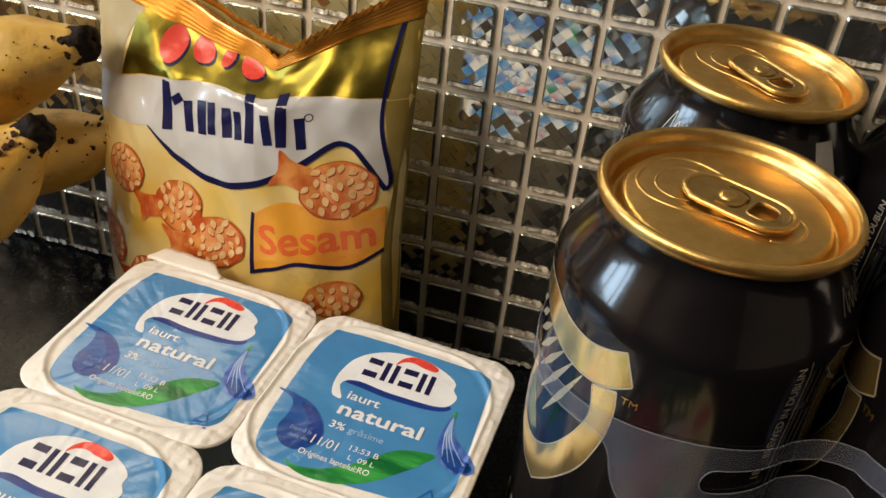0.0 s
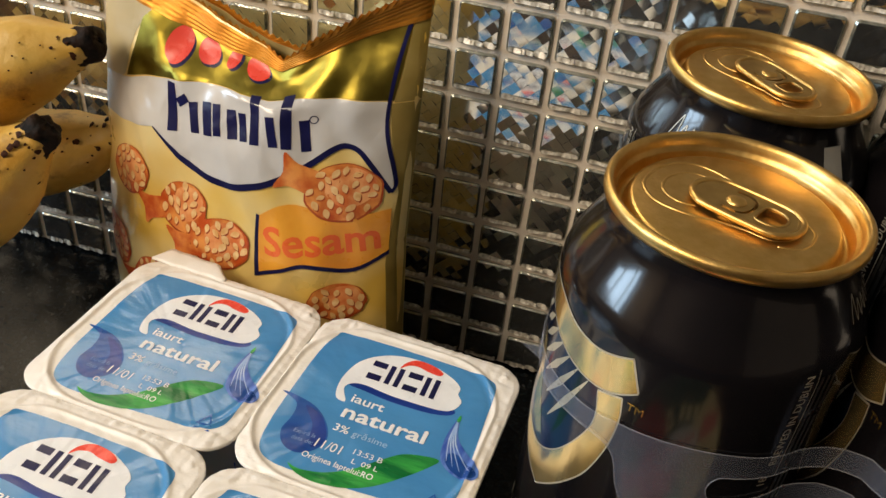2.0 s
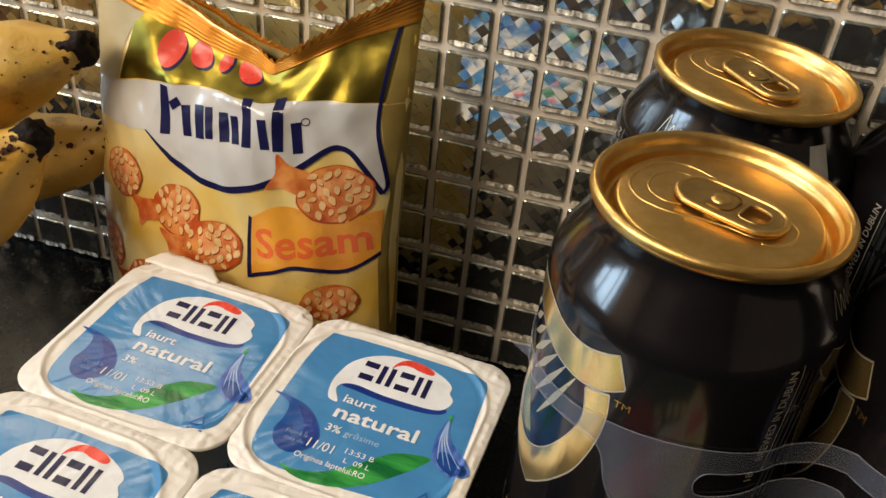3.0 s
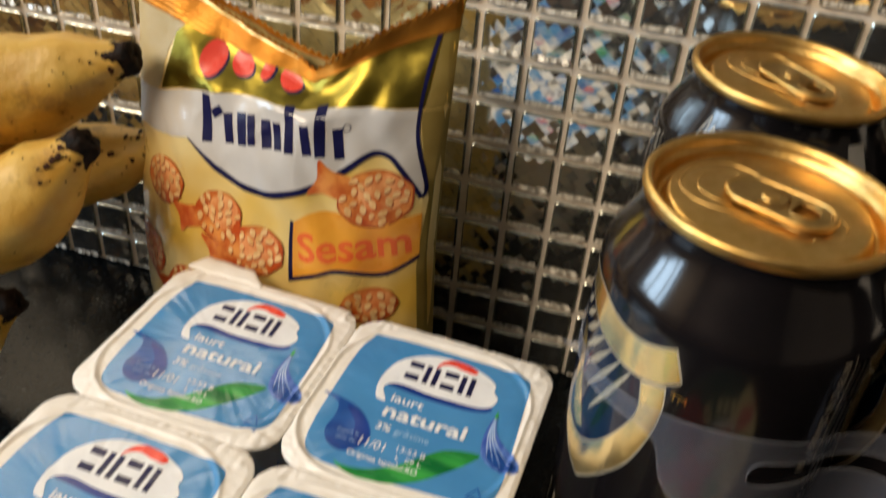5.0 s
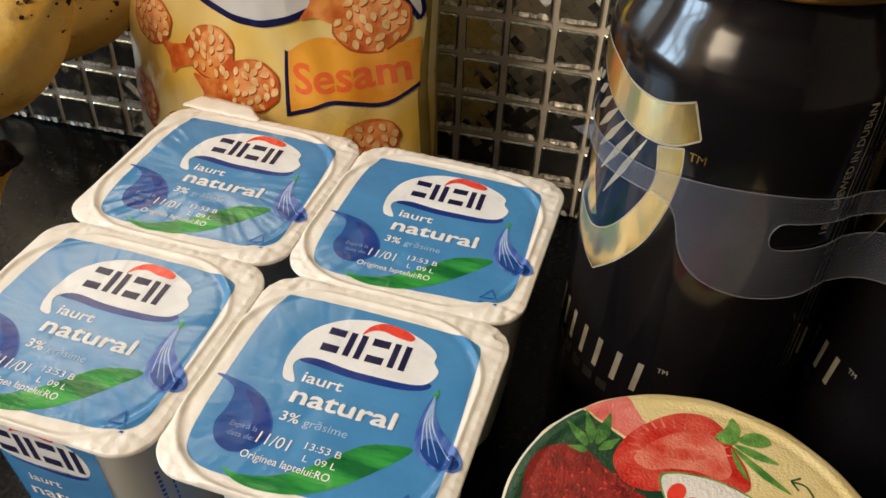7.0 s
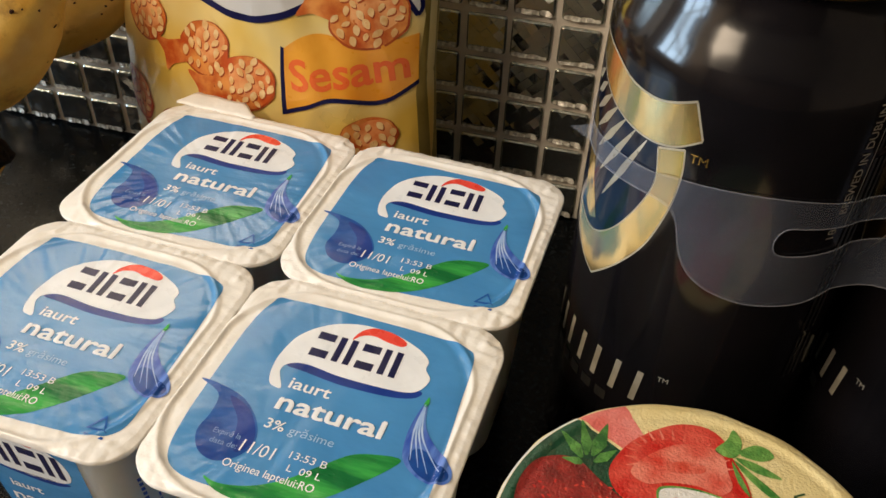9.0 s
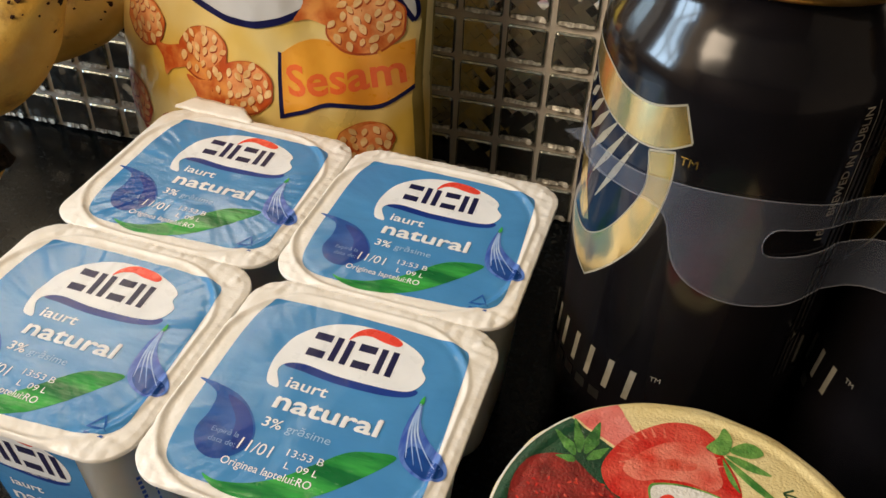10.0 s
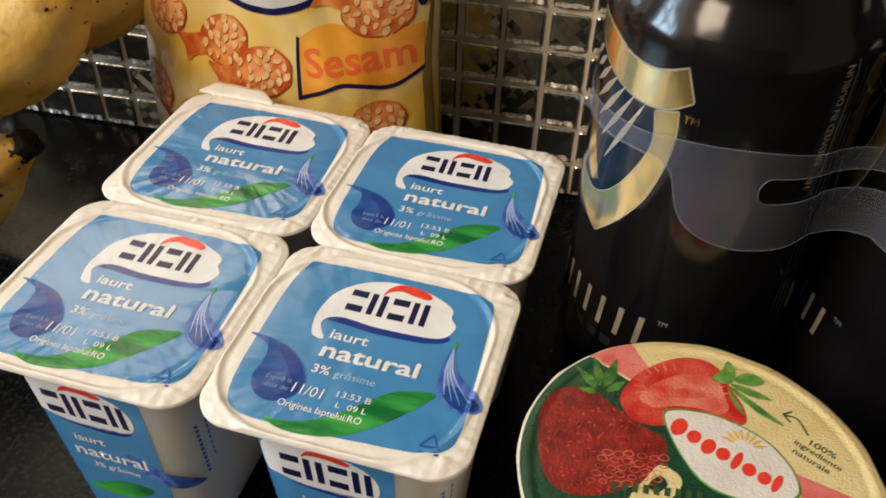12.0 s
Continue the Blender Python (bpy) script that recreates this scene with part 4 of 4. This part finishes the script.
# ---- snack bag ----
def bag_front(U, w, off=0.0, side=1):
    """The snack bag's skin: U across (-56 to 56), w up (0 to 150), in millimetres; off: how far proud."""
    u, v = max(-1.0, min(1.0, U / 56)), max(0.0, w / 150)
    xl = interp(v, (0, .3, .55, .95, 1), (-.036, -.0415, -.043, -.0435, -.0455))
    xr = interp(v, (0, .3, .55, .95, 1), (.080, .0775, .074, .0725, .0735))
    x = xl + (xr - xl) * (u + 1) / 2
    top = interp(u, (-1, -.6, -.12, .24, .6, 1), (.1575, .150, .1405, .1355, .151, .166))
    s = max(0.0, min(1.0, (v - .8) / .2))
    z = .150 * v + s * s * (3 - 2 * s) * (top - .150)
    swell = interp(v, (0, .08, .25, .5, .72, .85, .94, 1), (.25, .6, .95, 1, .82, .62, .22, .06))
    swell *= max(0.0, 1 - u * u) ** .62
    dip = max(0.0, 1 - abs(u - .24) / .5) * max(0.0, min(1.0, (v - .6) / .4))
    crease = .0006 * math.sin(9 * u + 14 * v) * math.sin(17 * v + 3 * u) + .00022 * math.sin(31 * u + 5 * math.sin(9 * v))
    kink = lambda q: abs(q % 1 - .5) - .25
    ramp = max(0.0, min(1.0, (v - .74) / .1)) * max(0.0, min(1.0, (.97 - v) / .06))
    crease += ramp * (.0028 * kink(1.7 * u + 4.3 * v) + .0024 * kink(2.9 * u - 5.1 * v + .2))
    crease += max(0.0, min(1.0, (v - .25) / .1)) * (1 - ramp) * .0016 * (kink(1.3 * u + 2.1 * v + .3) + kink(1.6 * u - 1.7 * v))
    far = abs((U + 16) * .69 - (w - 102) * .72)
    crease += .00035 * math.exp(-(far / 1.4) ** 2) * max(0.0, min(1.0, (w - 98) / 6, (124 - w) / 6))
    y = .150 + .16 * z - side * (.0245 * swell + .006 * dip * (side > 0) + crease * min(1, 4 * (1 - abs(u)))) - side * off
    return x, y, z


def on_bag(lift):
    return lambda U, w: Vector(bag_front(U, w, lift * .001))


snack_bag = thing("snack_bag", "crumpled gold and yellow foil snack bag leaning on a mirrored wall", "snack bag")
bm = bmesh.new()
NU, NW = 112, 120
for side in (1, -1):
    grid = []
    for j in range(NW + 1):
        grid.append([bm.verts.new(bag_front(-56 + 112 * i / NU, 150 * j / NW, 0, side)) for i in range(NU + 1)])
    for j in range(NW):
        for i in range(NU):
            bm.faces.new((grid[j][i], grid[j][i + 1], grid[j + 1][i + 1], grid[j + 1][i]))
bmesh.ops.remove_doubles(bm, verts=bm.verts[:], dist=.0002)
bmesh.ops.recalc_face_normals(bm, faces=bm.faces[:])
part("bag_body", bm, BAG_YELLOW, snack_bag, "pale yellow printed film", True)
B1, B2, B3, B4 = on_bag(.22), on_bag(.32), on_bag(.42), on_bag(.5)
bm = bmesh.new()
teeth = 90
for side in (1, -1):
    rows_ = []
    for j in range(14):
        row = []
        for i in range(teeth + 1):
            U = -56 + 112 * i / teeth
            depth = interp(U, (-56, -20, 5, 14, 24, 56), (11, 9, 5.5, 4, 5.5, 8))
            w = 150.4 - depth * (1 - j / 13)
            x, y, z = bag_front(U, min(w, 150), .0007 + .00014 * (j % 2), side)
            y += interp(U, (-56, 5, 14, 24, 56), (.001, .001, 0, -.004, -.006)) * (j / 13) ** 1.5
            z += (.0011 * (i % 2) + .0006) * (j == 13)
            row.append(bm.verts.new((x, y, z)))
        rows_.append(row)
    for a, b in zip(rows_, rows_[1:]):
        for i in range(teeth):
            bm.faces.new((a[i], a[i + 1], b[i + 1], b[i]))
bmesh.ops.recalc_face_normals(bm, faces=bm.faces[:])
part("crimped_seam", bm, BAG_ORANGE, snack_bag, "orange-gold crimped top seam with a toothed edge")
prints("gold_band", [[(-40, 120.6), (-20, 125.5), (5.7, 130.2), (22.8, 130.8), (49.2, 128.6), (52, 146), (20, 146), (-30, 146), (-38, 137)]], on_bag(.28), BAG_GOLD, snack_bag, 1.4, "shiny gold foil band")
prints("gold_side", [[(48.6, 128), (56, 128), (56, 8), (51.5, 8), (52.6, 50), (51.8, 76), (53.4, 101)]], B1, DULL_GOLD, snack_bag, 3.0, "gold foil side margin")
prints("gold_corner", [[(49.4, 128.2), (56, 128.2), (56, 146), (52.2, 146)]], B1, DULL_GOLD, snack_bag, 3.0, "dull gold foil corner")
# cream stands for the pale film edge and the highlight painted onto it
prints("white_margin", [smooth([(-56, 117), (-47, 118.6), (-41, 121), (-40, 132), (-35, 142), (-46, 143), (-56, 142)], 5)], B1, BAG_CREAM, snack_bag, 3.0)
belly = [(-27.1, 108.4), (-19.1, 103.4), (-11.8, 99.6), (-1.3, 97.8), (9.8, 99.4), (19.3, 103.3), (28.2, 109.6), (34.0, 114.6), (37.9, 116.2), (42.2, 114.6), (46.9, 109.0), (51.6, 101.4)]
prints("white_panel", [[(-53.5, 117.5), (-39, 120.2), (-20, 125.3), (5.7, 130.0), (22.8, 130.6), (48.2, 128.4), (48.5, 122.9), (49.6, 117.2), (51.6, 109.6), (52.1, 101.8)] + smooth(belly, 4, False)[::-1] + smooth([(-28, 108.2), (-35, 106.6), (-44, 104.8), (-53.5, 104.4)], 4, False)], on_bag(.35), BAG_WHITE, snack_bag, 1.5, "white fish-shaped panel")
prints("navy_outline", [stroke(belly, [.4, 1.4, 2.0, 2.2, 2.2, 2.0, 1.9, 1.8, 1.7, 1.6, 1.5, 1.3]), stroke([(51.6, 101.4), (52.6, 104), (51.6, 109.6), (49.6, 117.2), (48.4, 123), (48.2, 129), (48.7, 135), (49.9, 140.4), (51.1, 143.8)], [1.0, 1.0, 1.2, 1.2, 1.1, 1.0, 1.2, 1.3, 1.5])], B3, NAVY, snack_bag, 3.0, "navy fish outline")
marks = ((-20.4, 109.0, 124.2, 2.8), (-16.6, 118.4, 120.6, 3.6), (-11.6, 110.8, 120, 2.6), (-6.6, 111.6, 121.4, 2.8), (-3.0, 112.6, 121.8, 2.2), (2.4, 113, 121.4, 2.8), (6.4, 113.4, 121.6, 2.2), (10.2, 113.4, 131.6, 2.5), (16.2, 113.8, 123.6, 2.4), (20.2, 113.8, 132.2, 2.5), (26.0, 113.6, 123.0, 2.4))
prints("brand_bar", [stroke([(x + .9, a), (x - .9, b)], w * 1.22, 4) for x, a, b, w in marks], B4, NAVY, snack_bag, 2.0, "navy brand mark in plain bars", True)
red = [oval(x, y, a, b, 80) for x, y, a, b in ((-22.4, 135.4, 6.0, 4.2), (-12.0, 138.0, 4.8, 4.2), (-3.0, 141.2, 5.0, 1.9), (5.6, 141.8, 4.4, 4.2))]
prints("brand_shadow", [[(x + .9, y - .8) for x, y in loop] for loop in red], B2, NAVY, snack_bag, 2.0, "", True)
prints("brand_oval", red, B3, RED_INK, snack_bag, 2.0, "red brand mark in plain ovals", True)
prints("registered_ring", [[oval(27.8, 123.4, 1.3, 1.3), oval(27.8, 123.4, 1.0, 1.0)]], B4, NAVY, snack_bag)
top_f = [(14.3, 90.7), (20, 94.8), (27, 95.8), (39.7, 93.4), (52.2, 95.8)]
low_f = [(52.6, 81.0), (46, 76.6), (40.8, 75.2), (34, 76.4), (27.6, 76.4), (21, 73.4), (14.7, 71.0)]
prints("flag_border", [smooth([(13.2, 91.2), (14.3, 90.7)], 2, False) + smooth([(x, y) for x, y in low_f[::-1]], 5, False) + smooth([(x, y - 1.5) for x, y in low_f], 5, False) + [(13.2, 69.2)]], B2, NAVY, snack_bag, 2.0)
prints("flag", [smooth(top_f, 5, False) + smooth(low_f, 5, False)], B3, FLAG, snack_bag, 2.0, "orange printed flag")
words("flavour", [("Sesam", 16.8, 77.6, 34.2, 9.6, 8, 0, .02)], B4, ORANGE_INK, snack_bag, 2.0)


def cracker(x, y, a, b, turn, tail, seed, name="cracker_print"):
    """A printed fish-shaped cracker strewn with sesame."""
    rr = random.Random(seed)
    lump = [(p * (1 + .03 * math.sin(5 * q + seed)), r) for q, (p, r) in enumerate(oval(0, 0, a, b, turn, 40))]
    prints("cracker_edge_print", [[(x + p * 1.02, y + r * 1.02 - .25) for p, r in lump]], on_bag(.44), CRACKER_EDGE, snack_bag, 2.0)
    prints(name, [[(x + p * .97, y + r * .97) for p, r in lump]], on_bag(.48), CRACKER, snack_bag, 2.0, "printed fish-shaped sesame cracker")
    if tail:
        tx, ty, s = tail
        d = math.atan2(ty - y, tx - x)
        q = lambda f, g: (tx + s * (f * math.cos(d) - g * math.sin(d)), ty + s * (f * math.sin(d) + g * math.cos(d)))
        prints("cracker_tail_print", [smooth([q(-1.5, -.6), q(.2, -.75), q(1.1, -1.1), q(.8, 0), q(1.0, 1.1), q(.2, .75), q(-1.5, .6)], 4)], on_bag(.46), CRACKER, snack_bag, 2.0)
    c, s_ = math.cos(radians(turn)), math.sin(radians(turn))
    lit = [(x + .18 * a + .66 * p, y + .2 * b + .66 * r) for p, r in lump]
    prints("cracker_glaze_print", [lit], on_bag(.51), GLAZE, snack_bag, 2.0)
    spots, seeds, dark = [], [], []
    for _ in range(400):
        p, t = math.sqrt(rr.random()) * .86, rr.uniform(0, 6.28)
        ux, uy = a * p * math.cos(t), b * p * math.sin(t)
        if len(spots) < 24 and all(math.hypot(ux - o, uy - w) > 2.7 for o, w in spots):
            spots.append((ux, uy))
            sx, sy, lean, size = x + c * ux - s_ * uy, y + s_ * ux + c * uy, rr.uniform(20, 130), rr.uniform(.85, 1.2)
            seeds.append(smooth([(sx + size * (q * math.cos(radians(lean)) - e * math.sin(radians(lean))), sy + size * (q * math.sin(radians(lean)) + e * math.cos(radians(lean)))) for q, e in ((-1.5, 0), (-.4, .85), (.7, .8), (1.5, .1), (.7, -.8), (-.4, -.75))], 3))
            dark.append([(q + .3, e - .45) for q, e in seeds[-1]])
    prints("seed_shade_print", dark, on_bag(.53), CRACKER_EDGE, snack_bag, 0, "", False, "stuff")
    prints("sesame_print", seeds, on_bag(.56), SEED, snack_bag, 0, "", False, "stuff")


for args in ((-37, 90.4, 8.8, 7.8, 20, None, 1), (-13.2, 85.6, 9.2, 8.4, 30, (-25.6, 81.4, 5.0), 2), (.9, 77.4, 10.8, 8.6, 20, (-12.4, 73.2, 5.4), 3), (38.6, 101.4, 11.2, 9.6, 10, (25.0, 105.4, 5.6), 4), (-46, 60, 7.5, 9, 20, None, 5), (38.6, 63.0, 8.6, 6.8, 20, None, 6), (10, 44, 9, 8, 10, None, 7), (-28, 52, 9, 8, 40, (-38, 48, 4.6), 8)):
    cracker(*args)

# ---- bananas ----
bunch = thing("banana_bunch", "bunch of ripe yellow bananas with black tips and brown spots", "bananas")
LOBES = lambda t: 1 + .05 * math.cos(5 * t + .4)


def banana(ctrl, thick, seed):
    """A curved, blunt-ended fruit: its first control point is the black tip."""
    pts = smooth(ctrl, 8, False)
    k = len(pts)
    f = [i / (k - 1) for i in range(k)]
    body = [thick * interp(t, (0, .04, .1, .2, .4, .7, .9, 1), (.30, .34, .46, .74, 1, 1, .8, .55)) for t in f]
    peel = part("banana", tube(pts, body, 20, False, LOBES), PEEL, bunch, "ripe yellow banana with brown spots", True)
    d = (Vector(pts[0]) - Vector(pts[3])).normalized()
    rr = random.Random(seed)
    p0 = Vector(pts[0])
    tip = [p0 + d * (-.0042 + .00092 * i) for i in range(10)] + [p0 + d * .0043, p0 + d * .0042]
    girth = [.345, .34, .325, .315, .31, .31, .305, .30, .29, .26, .17, .06]
    bm = tube(tip, [thick * g for g in girth], 28, False, lambda t: 1 + .09 * math.sin(3 * t + seed) + .06 * math.sin(5 * t) + .03 * math.sin(11 * t))
    for v in bm.verts:
        v.co += noise.noise_vector(v.co * 420 + Vector((seed, 0, 0))) * .0007 + noise.noise_vector(v.co * 1300) * .0004
    part("tip", bm, PEEL_TIP, peel, "shrivelled black banana tip", True)
    bm = bmesh.new()
    for _ in range(60):
        i = min(k - 3, 2 + int(rr.random() ** 1.5 * (k - 4)))
        p, ax = Vector(pts[i]), (Vector(pts[i + 1]) - Vector(pts[i - 1])).normalized()
        side = Vector((rr.uniform(-1, 1), rr.uniform(-1, .2), rr.uniform(-.7, 1)))
        side = (side - ax * side.dot(ax)).normalized()
        up = ax.cross(side)
        c = p + side * (body[i] * 1.0)
        size = rr.choice((.0003, .0003, .0004, .0005, .0006, .0012))
        vs = [bm.verts.new(c + (ax * (size * 1.5 * math.cos(t) * rr.uniform(.7, 1.2)) + up * (size * math.sin(t) * rr.uniform(.7, 1.2))) + side * .0002) for t in [2 * math.pi * q / 9 for q in range(9)]]
        top = bm.verts.new(c + side * .0004)
        for q in range(9):
            bm.faces.new((vs[q], vs[(q + 1) % 9], top))
    bmesh.ops.recalc_face_normals(bm, faces=bm.faces[:])
    tagged(part("spotting", bm, BRUISE, peel, "small brown spots"), kind="stuff")


banana([(-.0355, .151, .1318), (-.052, .146, .1255), (-.072, .139, .118), (-.100, .128, .117), (-.135, .118, .138), (-.160, .110, .175)], .0185, 1)
banana([(-.0385, .127, .1095), (-.048, .121, .099), (-.062, .111, .086), (-.088, .097, .081), (-.122, .088, .102), (-.152, .096, .150)], .0185, 2)
banana([(-.036, .163, .094), (-.053, .160, .085), (-.078, .152, .079), (-.105, .142, .082), (-.138, .128, .106), (-.160, .114, .155)], .0175, 3)
banana([(-.064, .106, .050), (-.077, .102, .041), (-.094, .097, .027), (-.120, .090, .026), (-.150, .090, .060), (-.168, .098, .130)], .0175, 4)
# two bananas and the stalk lie out of view, added to shade the wall
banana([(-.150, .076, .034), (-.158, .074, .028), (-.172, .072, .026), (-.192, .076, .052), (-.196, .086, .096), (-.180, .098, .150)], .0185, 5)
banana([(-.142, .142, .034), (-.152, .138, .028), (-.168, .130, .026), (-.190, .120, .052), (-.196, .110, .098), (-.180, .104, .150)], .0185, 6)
part("unseen_crown", tube(smooth([(-.166, .103, .150), (-.170, .104, .172), (-.176, .106, .192), (-.186, .108, .214)], 5, False), [.010, .013, .016, .018, .018, .017, .016, .014, .013, .012, .011, .010, .009, .009, .009, .008], 14, False, LOBES), PEEL_TIP, bunch, "unseen dark stalk joining the bananas, added for shade", True)

# ---- mirrored mosaic tiles on the kitchen wall ----
TILE, TOP_ = .0148, .0013


def clip(poly, axis, sign, lim):
    out = []
    for i, p in enumerate(poly):
        q = poly[(i + 1) % len(poly)]
        a, b = sign * p[axis] <= lim, sign * q[axis] <= lim
        if a:
            out.append(p)
        if a != b:
            t = (sign * lim - p[axis]) / (q[axis] - p[axis])
            out.append((p[0] + t * (q[0] - p[0]), p[1] + t * (q[1] - p[1])))
    return out


def tile_geometry(seed):
    """Faceted glass tile in x, z, facing -y: a bevelled edge round a field of small tilted diamonds."""
    rr = random.Random(seed)
    h, inner = TILE / 2, TILE / 2 - .0006
    verts, faces, mats = [], [], []
    def add(poly, m):
        faces.append(tuple(range(len(verts), len(verts) + len(poly))))
        verts.extend(poly)
        mats.append(m)
    r = .0012
    sq = lambda k, y, rad: [(x, y, z) for x, z in [(a * .001, b * .001) for a, b in rounded(k * 1000, rad * 1000, 2)]]
    a, b, c = sq(h, .0005, r), sq(h, -TOP_ + .0006, r), sq(inner, -TOP_, r * .7)
    n = len(a)
    for p, q in ((a, b), (b, c)):
        for i in range(n):
            add([p[i], p[(i + 1) % n], q[(i + 1) % n], q[i]], 1)
    add([(x, y + .0005, z) for x, y, z in c], 0)
    cell = inner * 2 / 2.8
    d = cell / 2
    for i in range(-7, 8):
        for j in range(-7, 8):
            if (i + j) % 2:
                continue
            cx, cz = i * d, j * d
            poly = [(cx + d, cz), (cx, cz + d), (cx - d, cz), (cx, cz - d)]
            for ax in (0, 1):
                for s in (1, -1):
                    poly = clip(poly, ax, s, inner * (.985 if (ax, s) != (1, -1) else .72)) if len(poly) > 2 else []
            if len(poly) < 3:
                continue
            ang = rr.uniform(0, 2 * math.pi)
            sl = rr.uniform(.02, .095)
            gx, gz = sl * math.cos(ang), sl * math.sin(ang)
            add([(x, -TOP_ - .00012 + gx * (x - cx) + gz * (z - cz), z) for x, z in poly], 0)
    # wavy foot strip that carries the painted glints
    z0, z1 = -inner * .98, -inner * .70
    cuts = [-inner * .95]
    while cuts[-1] < inner * .8:
        cuts.append(cuts[-1] + rr.uniform(.0012, .0036))
    cuts[-1] = inner * .95
    crest = [z1 - rr.uniform(0, .45) * (z1 - z0) for _ in cuts]
    for xa, xb, za, zb in zip(cuts, cuts[1:], crest, crest[1:]):
        up, sd, xm = rr.uniform(.05, .6), rr.uniform(-.25, .25), (xa + xb) / 2
        add([(x, -TOP_ - .00012 + sd * (x - xm) + up * (z - z1), z) for x, z in ((xa, z0), (xb, z0), (xb, zb), (xm, max(za, zb)), (xa, za))], 2)
    return verts, faces, mats


def tile_mesh(seeds_places, name):
    verts, faces, mats = [], [], []
    for (v, f, m), (px, pz) in seeds_places:
        k = len(verts)
        verts += [(x + px, y, z + pz) for x, y, z in v]
        faces += [tuple(i + k for i in g) for g in f]
        mats += m
    me = bpy.data.meshes.new(name)
    me.from_pydata(verts, [], faces)
    me.materials.append(GLASS_TILE)
    me.materials.append(GLASS_EDGE)
    me.materials.append(FOOT_GLINT)
    me.polygons.foreach_set("material_index", mats)
    me.update()
    return me


KINDS = [tile_geometry(s) for s in range(6)]
TILE_MESH = [tile_mesh([(k, (0, 0))], "tile") for k in KINDS]
rt = random.Random(9)
rest = []
count = 0
for i in range(-24, 20):
    for j in range(-26, 10):
        x, z = (i + .5) * PITCH, (-j - .5) * PITCH
        if z + .136 < .003:
            continue
        wx, wz = x + rt.uniform(-.0003, .0003), z + rt.uniform(-.0003, .0003)
        near = -13 <= i <= 8 and -4 <= j <= 8
        if near and count < 300:
            ob = new("tile", rt.choice(TILE_MESH))
            ob.parent = wall_north
            ob.matrix_basis = pose(wx, 0, wz, rt.uniform(-1.2, 1.2), rt.uniform(-.8, .8), rt.uniform(-1.2, 1.2))
            count += 1
        else:
            rest.append((rt.choice(KINDS), (wx, wz)))
field = new("tile_field", tile_mesh(rest, "tile_field"))
field.parent = wall_north
tagged(field, "mirrored glass mosaic tiles further along the wall", kind="stuff")
